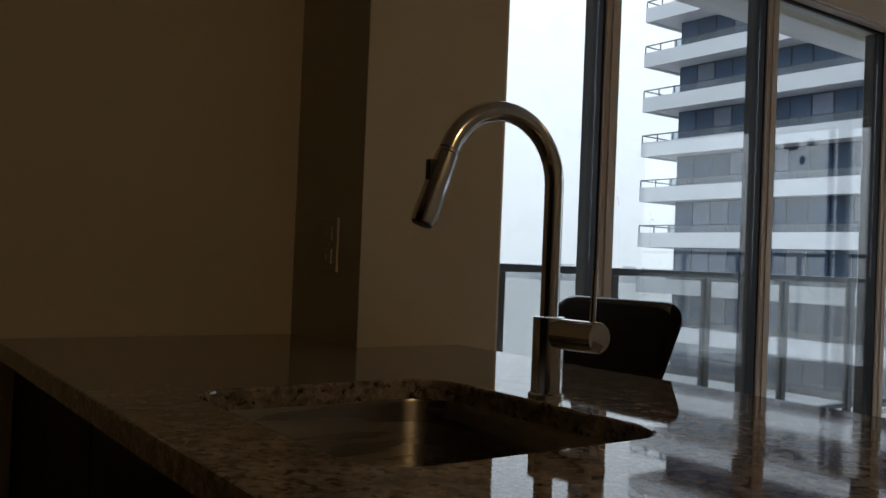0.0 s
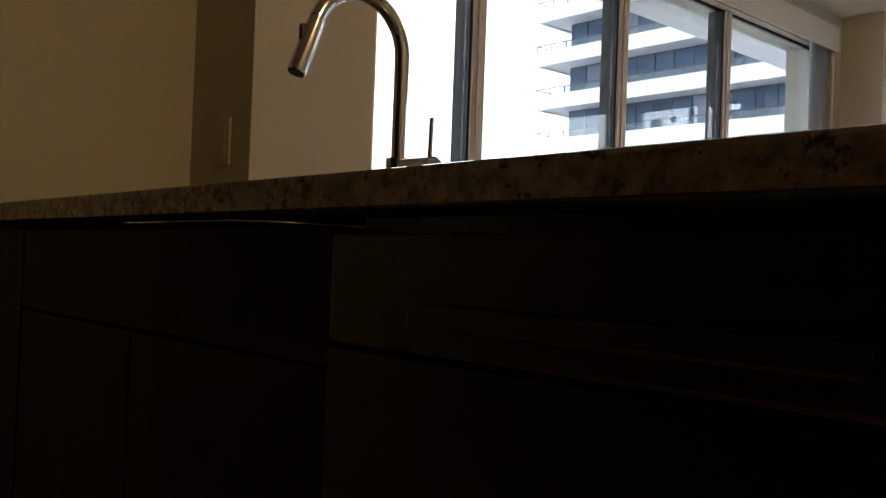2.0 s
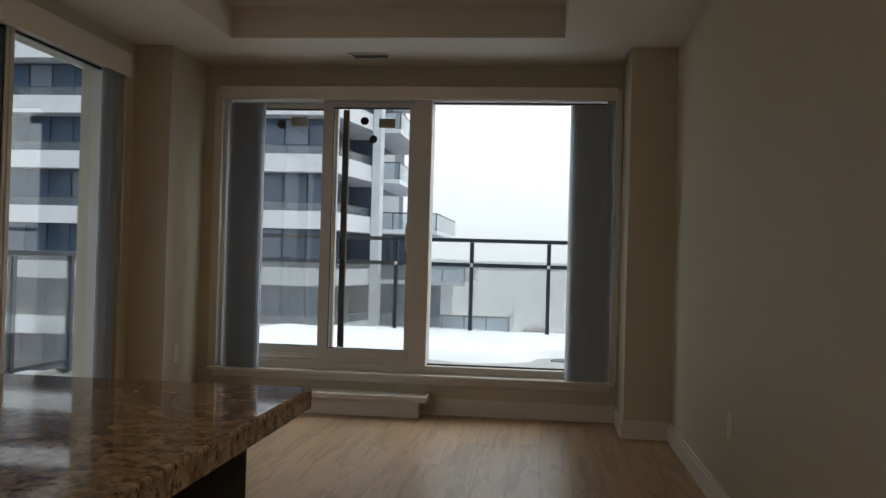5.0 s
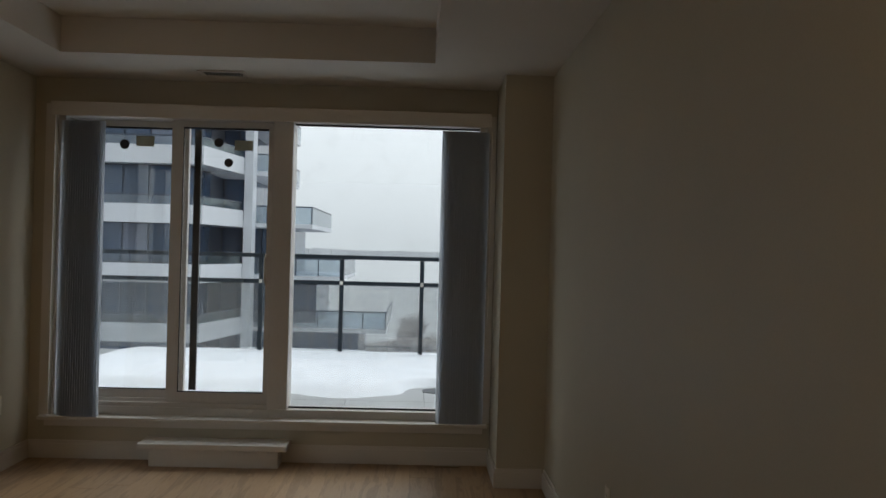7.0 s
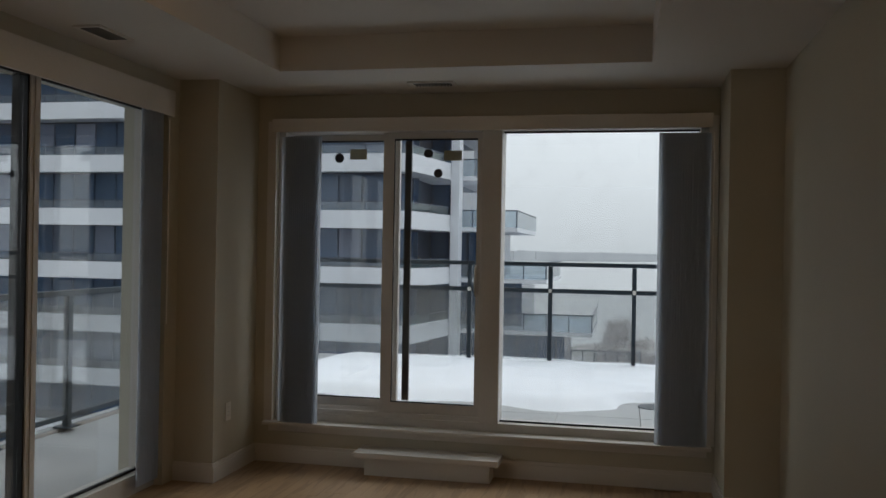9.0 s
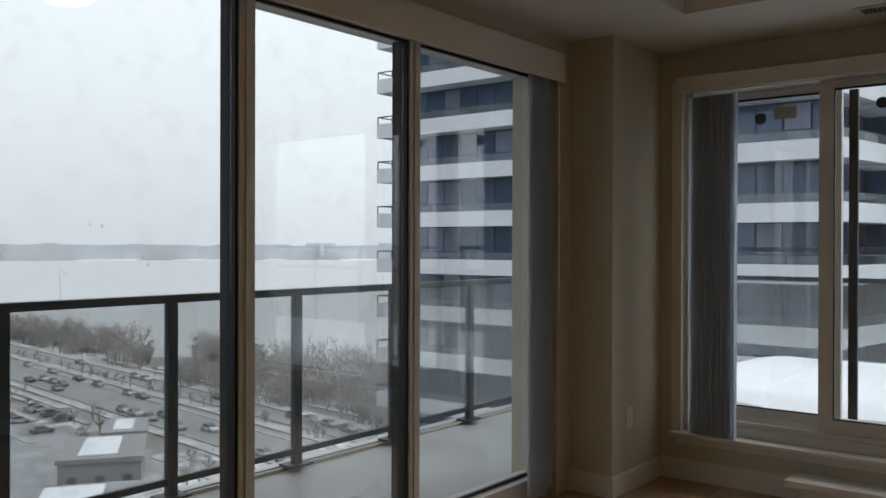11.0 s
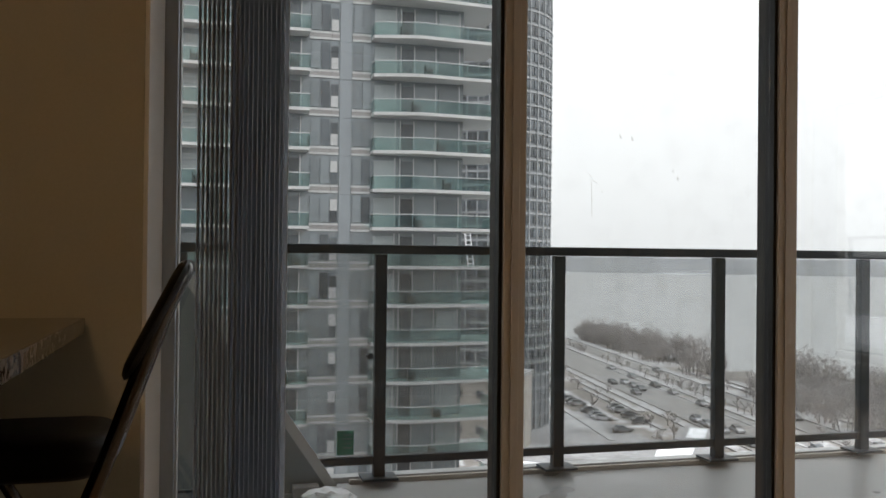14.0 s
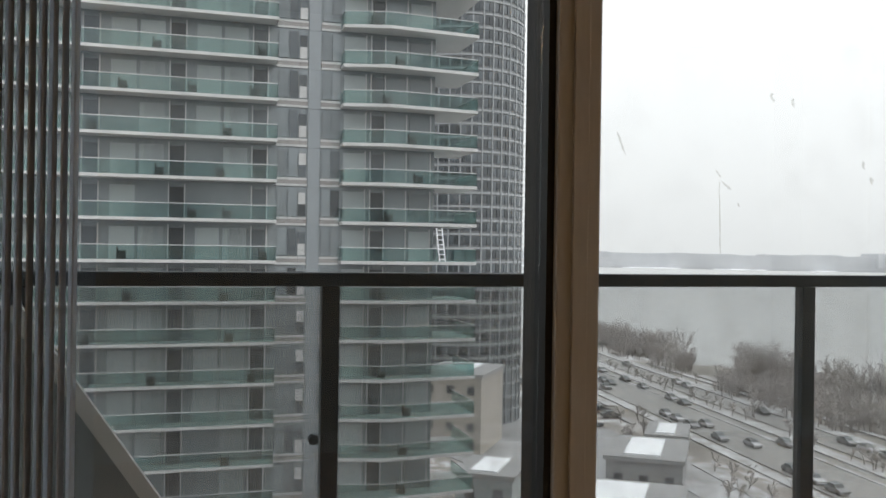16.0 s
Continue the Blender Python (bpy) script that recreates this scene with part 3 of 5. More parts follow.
part("gasket", boxes((-0.63, 6.67, W2B + 0.0555, 0.63, 6.686, W2B + 0.066), (-0.63, 6.67, W2T - 0.046, 0.63, 6.686, W2T - 0.0355)), M["gasket"], big)
sill = structure("trim_sill", box(-2.25, 6.49, 0.262, 0.715, 6.60, 0.2845, 0.004), M["trim"])
structure("trim_sill_apron", box(-2.22, 6.535, 0.215, 0.69, 6.5595, 0.2615, 0.003), M["trim"])
structure("trim_window_casing", boxes((-2.26, 6.545, 0.285, -2.20, 6.5595, 2.35), (0.68, 6.545, 0.285, 0.735, 6.5595, 2.35)), M["trim"])
v2 = thing("blind_valance", (-0.77, 6.46, 2.24), "white box valance over the terrace window", "valance")
part("fascia", box(-2.19, 6.445, 2.262, 0.69, 6.457, 2.352, 0.003), M["trim"], v2)
part("top_board", box(-2.19, 6.458, 2.338, 0.69, 6.5595, 2.352), M["trim"], v2)
b3 = blind("vertical_blind", (-2.02, 6.515, 0.288), "dim grey vertical blind stacked beside the sliding door",
           [(-2.115 + 0.0155 * i, 6.508) for i in range(16)], 0.078, False, 1.95, 58)
b4 = blind("vertical_blind", (0.52, 6.515, 0.288), "slate grey vertical blind stacked beside the fixed pane",
           [(0.405 + 0.0165 * i, 6.508) for i in range(16)], 0.078, False, 1.95, -60)
part("wand", rod([(0.70, 6.49, 1.0), (0.70, 6.49, 2.24)], 0.004, 8), M["white"], b4)


def decal(name, x, z, kind, w, h, y, label):
    if kind == "round":
        pts = [(x + w * math.cos(a), z + h * math.sin(a)) for a in (2 * math.pi * k / 14 for k in range(14))]
    else:
        pts = [(x - w, z - h), (x + w, z - h), (x + w, z + h), (x - w, z + h)]
    bm = bmesh.new()
    a = [bm.verts.new((px, y - 0.001, pz)) for px, pz in pts]
    b = [bm.verts.new((px, y, pz)) for px, pz in pts]
    bm.faces.new(a)
    bm.faces.new(b[::-1])
    for i in range(len(a)):
        bm.faces.new((a[i], b[i], b[(i + 1) % len(a)], a[(i + 1) % len(a)]))
    return single(name, bm, M["decal_dark"] if kind == "round" else M["decal_label"], (x, y, z), label, "sticker", "stickers on the glass")


decal("round_sticker", -1.805, 2.115, "round", 0.034, 0.034, 6.7365, "small dark round sticker on the fixed sash")
decal("paper_sticker", -1.665, 2.14, "label", 0.062, 0.036, 6.7365, "pale rectangular label on the fixed sash")
decal("round_sticker", -1.145, 2.135, "round", 0.032, 0.030, 6.6565, "small dark round sticker on the sliding sash")
decal("paper_sticker", -0.975, 2.12, "label", 0.062, 0.034, 6.6565, "pale rectangular label on the sliding sash")
decal("round_sticker", -1.075, 2.0, "round", 0.030, 0.030, 6.6565, "small grey round sticker on the sliding sash")

# ---- step below the door, vents, outlets, lamps ----
step = thing("door_step", (-1.06, 6.45, 0.0), "white painted wooden step box below the sliding door", "step")
part("body", box(-1.475, 6.365, 0.0, -0.645, 6.542, 0.115, 0.004), M["trim"], step)
part("tread", box(-1.54, 6.325, 0.1155, -0.585, 6.542, 0.155, 0.006), M["trim"], step)


def vent(at, wide_x, wide_y, label):
    x, y = at
    v = thing("ceiling_vent", (x, y, CEIL), label, "vent", "ceiling vents")
    z = CEIL - 0.0005
    part("flange", boxes((x - wide_x, y - wide_y, z - 0.008, x + wide_x, y - wide_y + 0.022, z), (x - wide_x, y + wide_y - 0.022, z - 0.008, x + wide_x, y + wide_y, z),
                         (x - wide_x, y - wide_y + 0.022, z - 0.008, x - wide_x + 0.022, y + wide_y - 0.022, z), (x + wide_x - 0.022, y - wide_y + 0.022, z - 0.008, x + wide_x, y + wide_y - 0.022, z)), M["trim"], v)
    # flat dark sheet painted as the shade of a duct behind the slats
    part("duct_shade_sheet", box(x - wide_x + 0.022, y - wide_y + 0.022, z - 0.002, x + wide_x - 0.022, y + wide_y - 0.022, z), M["dark"], v)
    long_x = wide_x > wide_y
    n = 12
    for i in range(n):
        u = -1 + 2 * (i + 0.5) / n
        if long_x:
            cx = x + u * (wide_x - 0.026)
            me = box(cx - 0.003, y - wide_y + 0.0225, z - 0.010, cx + 0.003, y + wide_y - 0.0225, z - 0.0025)
        else:
            cy = y + u * (wide_y - 0.026)
            me = box(x - wide_x + 0.0225, cy - 0.003, z - 0.010, x + wide_x - 0.0225, cy + 0.003, z - 0.0025)
        part("slat", me, M["vent"], v)


vent((-1.03, 6.235), 0.145, 0.075, "grey louvred vent in the ceiling before the window")
vent((-2.36, 4.75), 0.075, 0.145, "grey louvred vent in the ceiling beside the side windows")


def outlet(at, normal, w, h, label, mat="white", blank=False):
    """A duplex outlet: plate, two sockets with slots, and a screw."""
    o = thing("wall_outlet", at, label, "outlet", "wall outlets")
    ax = 0 if abs(normal[0]) > 0 else 1
    sign = normal[ax]

    def slab(u0, v0, u1, v1, d0, d1, bevel=0.0):
        lo = [0, 0, at[2] + v0]
        hi = [0, 0, at[2] + v1]
        other = 1 - ax
        lo[ax], hi[ax] = at[ax] + sign * d0, at[ax] + sign * d1
        lo[other], hi[other] = at[other] + u0, at[other] + u1
        return box(*lo, *hi, bevel)

    part("plate", slab(-w / 2, -h / 2, w / 2, h / 2, 0.0005, 0.0065, 0.002), M[mat], o)
    for s in () if blank else (-1, 1):
        c = s * h * 0.21
        so = part("socket", slab(-w * 0.24, c - h * 0.13, w * 0.24, c + h * 0.13, 0.0066, 0.0085, 0.0008), M[mat], o)
        part("slot", slab(-w * 0.12, c - h * 0.05, -w * 0.08, c + h * 0.05, 0.0086, 0.009), M["brick"], so)
        part("slot", slab(w * 0.08, c - h * 0.05, w * 0.12, c + h * 0.05, 0.0086, 0.009), M["brick"], so)
    for c in (-h * 0.36, h * 0.36) if blank else (0.0,):
        part("screw", slab(-0.003, c - 0.003, 0.003, c + 0.003, 0.0066, 0.0074), M[mat] if blank else M["steel"], o)


outlet((-0.171, 1.061, 0.783), (1, 0), 0.082, 0.122, "cream plain outlet cover on the dark island end panel", "white", True)
outlet((XR, 4.25, 0.43), (-1, 0), 0.075, 0.118, "white duplex outlet low on the long wall")
outlet((-2.335, 6.14, 0.41), (1, 0), 0.075, 0.118, "white duplex outlet low on the corner column")
outlet((-2.16, 1.346, 1.13), (0, -1), 0.075, 0.118, "cream wall outlet above the counter on the column", "wall")


def dome_lamp(x, y, z, label, shade="shade"):
    o = thing("ceiling_lamp", (x, y, z), label, "lamp", "flush ceiling lamps")
    rings, bm = [], bmesh.new()
    for k in range(9):
        a = radians(90 * k / 8)
        r, dz = 0.155 * math.sin(a), 0.085 * math.cos(a)
        rings.append([bm.verts.new((x + r * math.cos(b), y + r * math.sin(b), z - 0.022 - dz)) for b in (2 * math.pi * j / 32 for j in range(32))] if k else [bm.verts.new((x, y, z - 0.022 - dz))])
    for k in range(8):
        a, b = rings[k], rings[k + 1]
        for j in range(32):
            if k == 0:
                bm.faces.new((a[0], b[j], b[(j + 1) % 32]))
            else:
                bm.faces.new((a[j], b[j], b[(j + 1) % 32], a[(j + 1) % 32]))
    part("shade", bm, M[shade], o, "frosted glass dome, lit", True)
    part("base", outline_prism([(x + 0.165 * math.cos(b), y + 0.165 * math.sin(b)) for b in (2 * math.pi * j / 40 for j in range(40))], z - 0.022, z - 0.0005), M["steel"], o)
    part("finial", rod([(x, y, z - 0.105), (x, y, z - 0.122)], [0.009, 0.005], 10), M["steel"], o)


dome_lamp(-0.98, 3.98, COFFER, "lit frosted dome lamp flush in the ceiling recess")
dome_lamp(0.86, 1.12, CEIL, "lit frosted dome lamp flush on the kitchen ceiling", "shade_kitchen")

# ---- kitchen island ----
CT, SLAB = 0.92, 0.030
EX, FY, BY = -0.150, 0.716, 1.605
SINK = rounded(-1.598, 0.838, -1.118, 1.238, 0.065)
OUT = [(-2.338, FY), (EX - 0.012, FY), (EX, FY + 0.012), (EX, BY - 0.012), (EX - 0.012, BY), (-2.028, BY), (-2.028, 1.344), (-2.338, 1.344)]


def slab_with_hole(outer, hole, z0, z1):
    bm = bmesh.new()
    caps = []
    for z in (z0, z1):
        a = [bm.verts.new((x, y, z)) for x, y in outer]
        b = [bm.verts.new((x, y, z)) for x, y in hole]
        ed = [bm.edges.new((l[i], l[(i + 1) % len(l)])) for l in (a, b) for i in range(len(l))]
        bmesh.ops.triangle_fill(bm, use_beauty=True, use_dissolve=False, edges=ed)
        caps.append((a, b))
    for low, top in zip(caps[0], caps[1]):
        n = len(low)
        for i in range(n):
            bm.faces.new((low[i], low[(i + 1) % n], top[(i + 1) % n], top[i]))
    return bm


top = slab_with_hole(OUT, SINK, CT - SLAB, CT)
bmesh.ops.recalc_face_normals(top, faces=top.faces[:])
rim = [e for e in top.edges if len(e.link_faces) == 2 and all(abs(v.co.z - CT) < 1e-5 for v in e.verts) and e.calc_face_angle(0) > 0.8]
bmesh.ops.bevel(top, geom=rim, offset=0.004, segments=2, profile=0.6, affect="EDGES")
single("countertop", top, M["granite"], (-1.2, 1.15, CT - SLAB), "polished speckled brown granite countertop on the dark island", "countertop")

zb = CT - SLAB - 0.001
PX, PY0, PY1 = -0.171, 0.757, 1.366


def cabinet(x0, x1, label, doors):
    c = thing("base_cabinet", ((x0 + x1) / 2, 1.05, 0.0), label, "cabinet", "island cabinets")
    part("carcass", box(x0 + 0.001, PY0 + 0.02, 0.10, x1 - 0.001, PY1 - 0.02, zb - 0.002 if doors != "sink" else 0.66), M["espresso"], c)
    part("toe_kick", box(x0 + 0.001, PY0 + 0.07, 0.0, x1 - 0.001, PY0 + 0.09, 0.0995), M["espresso"], c)
    if doors == "sink":
        part("false_front", box(x0 + 0.003, PY0, 0.745, x1 - 0.003, PY0 + 0.0195, zb - 0.012, 0.002), M["espresso"], c)
    xm = (x0 + x1) / 2
    for a, b, hx in ((x0 + 0.003, xm - 0.0015, xm - 0.04), (xm + 0.0015, x1 - 0.003, xm + 0.04)):
        zt = 0.741 if doors == "sink" else zb - 0.012
        d = part("door", box(a, PY0, 0.105, b, PY0 + 0.0195, zt, 0.002), M["espresso"], c)
    return c


cabinet(-1.74, -0.828, "espresso wood sink cabinet in the island", "sink")
cabinet(-2.338, -1.742, "espresso wood corner cabinet beside the wall", "plain")
endp = thing("island_end_panel", (-0.18, 1.05, 0.0), "dark espresso wood panel closing the island's end", "panel")
part("panel", box(-0.189, PY0 - 0.0, 0.0, PX, PY1, zb, 0.002), M["espresso"], endp)
part("filler", box(-0.218, PY0, 0.10, -0.1895, PY0 + 0.02, zb, 0.001), M["espresso"], endp)
backp = single("island_back_panel", box(-2.336, PY1 + 0.0005 - 0.018, 0.0, -0.1895, PY1, zb, 0.001), M["espresso"], (-1.2, PY1 - 0.01, 0), "dark espresso wood panel along the seating side", "panel")

dw = thing("dishwasher", (-0.52, 1.05, 0.0), "black built-in dishwasher under the granite", "dishwasher")
part("tub", box(-0.824, PY0 + 0.03, 0.10, -0.222, PY1 - 0.03, zb - 0.004), M["black"], dw)
part("control_panel", box(-0.822, PY0 - 0.010, 0.770, -0.224, PY0 + 0.0295, zb - 0.020, 0.005), M["black"], dw)
part("door", box(-0.822, PY0 - 0.012, 0.12, -0.224, PY0 + 0.0295, 0.766, 0.006), M["darksteel"], dw, "dark steel dishwasher door")
part("handle", box(-0.70, PY0 - 0.022, 0.792, -0.34, PY0 - 0.0105, 0.812, 0.004), M["black"], dw)
for i in range(6):
    part("button", box(-0.40 + 0.022 * i, PY0 - 0.0125, 0.838, -0.386 + 0.022 * i, PY0 - 0.0103, 0.845, 0.0008), M["darksteel"], dw)
# strip added to draw the highlight along the door's right edge
part("edge_highlight", box(-0.2285, PY0 - 0.0135, 0.125, -0.2245, PY0 - 0.0122, 0.762), M["steel"], dw, "thin bright steel strip for the highlight on the door edge")
part("kick_plate", box(-0.822, PY0 + 0.05, 0.0, -0.224, PY0 + 0.07, 0.0995), M["black"], dw)

sink = thing("kitchen_sink", (-1.358, 1.038, 0.70), "undermount stainless steel sink with rounded corners", "sink")
bm = bmesh.new()
loops = []
for grow, z, r in ((0.012, CT - SLAB - 0.0008, 0.07), (0.002, CT - SLAB - 0.0008, 0.066), (0.0, CT - SLAB - 0.006, 0.065), (-0.006, 0.735, 0.065), (-0.022, 0.712, 0.06), (-0.06, 0.703, 0.05)):
    loops.append([bm.verts.new((x, y, z)) for x, y in rounded(-1.598 - grow, 0.838 - grow, -1.118 + grow, 1.238 + grow, r)])
for a, b in zip(loops, loops[1:]):
    for i in range(len(a)):
        bm.faces.new((a[i], a[(i + 1) % len(a)], b[(i + 1) % len(a)], b[i]))
bm.faces.new(loops[-1])
bowl = part("bowl", bm, M["steel"], sink, "", True)
part("drain", rod([(-1.358, 1.04, 0.7035), (-1.358, 1.04, 0.7065)], [0.045, 0.040], 24), M["chrome"], sink, "round chrome drain", True)

faucet = thing("kitchen_faucet", (-1.385, 1.282, CT), "brushed nickel gooseneck faucet with a pull-down spray head", "faucet")
fx, fy = -1.385, 1.282
part("body", rod([(fx, fy, CT + 0.0005), (fx, fy, CT + 0.004), (fx, fy, CT + 0.006), (fx, fy, CT + 0.112)], [0.026, 0.026, 0.0225, 0.0225], 32), M["chrome"], faucet, "", True)
arc = [(fx, fy, CT + 0.1125), (fx, fy, 1.219)]
for k in range(1, 17):
    a = radians(160 * k / 16)
    arc.append((fx - 0.008 * k / 16, fy - 0.093 + 0.093 * math.cos(a), 1.219 + 0.093 * math.sin(a)))
part("neck", rod(arc, 0.0135, 20), M["chrome"], faucet, "", True)
hx0 = Vector(arc[-1])
hd = Vector((-0.004, -0.035, -0.098)).normalized()
head = part("spray_head", rod([hx0, hx0 + hd * 0.004, hx0 + hd * 0.006, hx0 + hd * 0.095, hx0 + hd * 0.104], [0.0125, 0.0125, 0.0148, 0.0168, 0.0155], 20), M["chrome"], faucet, "", True)
bpos = hx0 + hd * 0.035 + Vector((0, -0.016, 0.004))
part("spray_button", box(bpos.x - 0.006, bpos.y - 0.004, bpos.z - 0.014, bpos.x + 0.006, bpos.y + 0.006, bpos.z + 0.014, 0.003), M["black"], head)
part("nozzle", rod([hx0 + hd * 0.1042, hx0 + hd * 0.1065], 0.0135, 18), M["black"], head)
hand = part("valve", rod([(fx + 0.018, fy + 0.002, CT + 0.090), (fx + 0.088, fy + 0.010, CT + 0.090), (fx + 0.090, fy + 0.010, CT + 0.090)], [0.0215, 0.0215, 0.0195], 28), M["chrome"], faucet, "", True)
part("lever", rod([(fx + 0.076, fy + 0.009, CT + 0.110), (fx + 0.076, fy + 0.011, CT + 0.180)], 0.0042, 12), M["chrome"], hand, "", True)

# ---- folding bar chair ----
chair = thing("folding_chair", (-1.84, 1.62, 0.0), "tall folding chair with black padded seat and steel tube frame", "chair")
CXL, CXR = -1.897, -1.593


def chair_side(x):
    return [(x, 1.405, 0.012), (x, 1.690, 0.72), (x, 1.775, 0.955), (x, 1.802, 1.012)]


loop = chair_side(CXR) + [(CXR - 0.012, 1.806, 1.024), (CXR - 0.035, 1.808, 1.028), (CXL + 0.035, 1.808, 1.028), (CXL + 0.012, 1.806, 1.024)] + chair_side(CXL)[::-1]
part("back_frame", rod(loop, 0.0125, 14), M["tube"], chair, "", True)
for x in (CXL + 0.026, CXR - 0.026):
    lg = part("rear_leg", rod([(x, 1.455, 0.70), (x, 1.62, 0.42), (x, 1.862, 0.012)], 0.0115, 12), M["tube"], chair, "", True)
    part("foot_cap", rod([(x, 1.855, 0.024), (x, 1.868, 0.0)], 0.0145, 12), M["black"], lg)
for x in (CXL, CXR):
    part("foot_cap", rod([(x, 1.410, 0.024), (x, 1.400, 0.0)], 0.0155, 12), M["black"], chair)
part("footrest", rod([(CXL, 1.492, 0.225), (CXR, 1.492, 0.225)], 0.010, 12), M["tube"], chair, "", True)
part("rear_stretcher", rod([(CXL + 0.026, 1.79, 0.13), (CXR - 0.026, 1.79, 0.13)], 0.009, 12), M["tube"], chair, "", True)


def cushion(name, points, axis_from, axis_to, label):
    """A padded board: a rounded outline swept through its thickness with soft rims."""
    o0, o1 = Vector(axis_from), Vector(axis_to)
    d = (o1 - o0).normalized()
    bm = bmesh.new()
    cen = sum((Vector(p) for p in points), Vector()) / len(points)
    rings = []
    for s, inset in ((0.0, 0.030), (0.18, 0.010), (0.5, 0.0), (0.82, 0.010), (1.0, 0.030)):
        rings.append([bm.verts.new(Vector(p) + (cen - Vector(p)).normalized() * inset + (o1 - o0) * s) for p in points])
    for a, b in zip(rings, rings[1:]):
        for i in range(len(a)):
            bm.faces.new((a[i], a[(i + 1) % len(a)], b[(i + 1) % len(a)], b[i]))
    bm.faces.new(rings[0][::-1])
    bm.faces.new(rings[-1])
    part(name, bm, M["vinyl"], chair, label, True)


seat_pts = [(x, y, 0.69) for x, y in rounded(CXL + 0.012, 1.375, CXR - 0.012, 1.705, 0.07)]
cushion("seat", seat_pts, (0, 0, 0), (0, 0, 0.062), "black vinyl padded seat")
bu, bv = Vector((0, 0.10, 0.20)).normalized(), Vector((1, 0, 0))
bc = Vector(((CXL + CXR) / 2, 1.778, 0.945))
back_pts = [bc + bv * u + bu * v for u, v in rounded(-0.182, -0.112, 0.182, 0.102, 0.055)]
cushion("backrest", back_pts, (0, 0, 0), (0, -0.022, 0.008), "black vinyl padded backrest")


# ---- balcony along the side windows ----
BZ = -0.05          # the balcony lies a little below the room
structure("balcony_floor", box(-4.50, -6.0, -0.25, -2.905, 9.25, BZ, 0.004), M["concrete"])
structure("balcony_above", box(-4.06, -6.0, 2.78, -2.905, 9.0, 2.98, 0.01), M["a_band"])
structure("balcony_kerb", box(-4.40, -6.0, BZ + 0.0005, -4.325, 9.2, BZ + 0.03, 0.006), M["concrete"])
structure("facade_below", box(-2.95, -6.0, -37, 6.0, 6.90, -0.26), M["a_panel"])
structure("facade_above", box(-2.90, -6.0, 2.985, 6.0, 6.80, 14.0), M["a_panel"])
structure("facade_beside", box(1.20, -6.0, -0.25, 6.0, 6.80, 2.98), M["a_panel"])
structure("facade_kitchen_side", box(-2.90, -6.0, -0.25, 1.19, YB - 0.13, 2.98), M["a_panel"])
RX, RTOP = -4.272, 1.055
side_rail = thing("balcony_railing", (RX, 3.5, BZ + 0.03), "charcoal metal balcony railing with clear glass panels", "railing")
post_mesh = mesh_of("post", box(-0.024, -0.0285, 0.006, 0.024, 0.0285, RTOP - BZ - 0.0305, 0.003), M["rail"])
foot_mesh = mesh_of("base_plate", box(-0.07, -0.085, 0.0, 0.07, 0.085, 0.012, 0.002), M["rail"])
ys = [2.638 + 0.919 * k for k in range(-5, 8)]
for y in ys:
    p = piece("post", post_mesh, side_rail, (RX, y, BZ + 0.0305))
    piece("base_plate", foot_mesh, p, (RX, y, BZ + 0.0305))
part("top_rail", box(RX - 0.03, ys[0] - 0.03, RTOP + 0.001, RX + 0.03, ys[-1] + 0.03, RTOP + 0.046, 0.005), M["rail"], side_rail)
for a, b in zip(ys, ys[1:]):
    part("bottom_rail", box(RX - 0.016, a + 0.029, BZ + 0.10, RX + 0.016, b - 0.029, BZ + 0.138, 0.003), M["rail"], side_rail)
    g = part("pane", box(RX - 0.004, a + 0.030, BZ + 0.139, RX + 0.004, b - 0.030, RTOP), M["guard"], side_rail)
    g.visible_shadow = False
part("clamp_knob", rod([(RX + 0.02, 2.585, 0.57), (RX + 0.045, 2.585, 0.57)], 0.016, 12), M["rail"], side_rail)
green = thing("green_notice", (RX + 0.006, 2.49, 0.15), "small green notice stuck to the railing glass", "notice")
part("sheet", box(RX + 0.0045, 2.435, 0.100, RX + 0.006, 2.515, 0.215), M["green"], green)
for i, (zz, ww) in enumerate(((0.190, 0.022), (0.172, 0.028), (0.150, 0.018), (0.130, 0.026))):
    part("text_bar", box(RX + 0.0061, 2.49 - ww, zz, RX + 0.0066, 2.49 + ww * 0.6, zz + 0.007), M["b_mid"], green)
divider = thing("balcony_divider", (-4.21, 1.7, BZ), "frosted grey glass panel with a sloping pale edge by the railing", "divider")
bm = bmesh.new()
slope = [(1.10, BZ + 0.001), (2.39, BZ + 0.001), (1.70, BZ + 1.03), (1.10, BZ + 1.03)]
near_, far_ = [[bm.verts.new((x, y, z)) for y, z in slope] for x in (-4.205, -4.215)]
bm.faces.new(near_)
bm.faces.new(far_[::-1])
for i in range(4):
    bm.faces.new((near_[i], far_[i], far_[(i + 1) % 4], near_[(i + 1) % 4]))
part("panel", bm, M["b_mid"], divider)
bm = bmesh.new()
strip_ = [(2.39, BZ + 0.001), (2.445, BZ + 0.001), (1.735, BZ + 1.06), (1.69, BZ + 1.045)]
near_, far_ = [[bm.verts.new((x, y, z)) for y, z in strip_] for x in (-4.196, -4.224)]
bm.faces.new(near_)
bm.faces.new(far_[::-1])
for i in range(4):
    bm.faces.new((near_[i], far_[i], far_[(i + 1) % 4], near_[(i + 1) % 4]))
part("edge_strip", bm, M["b_slab"], divider, "pale metal edge strip")
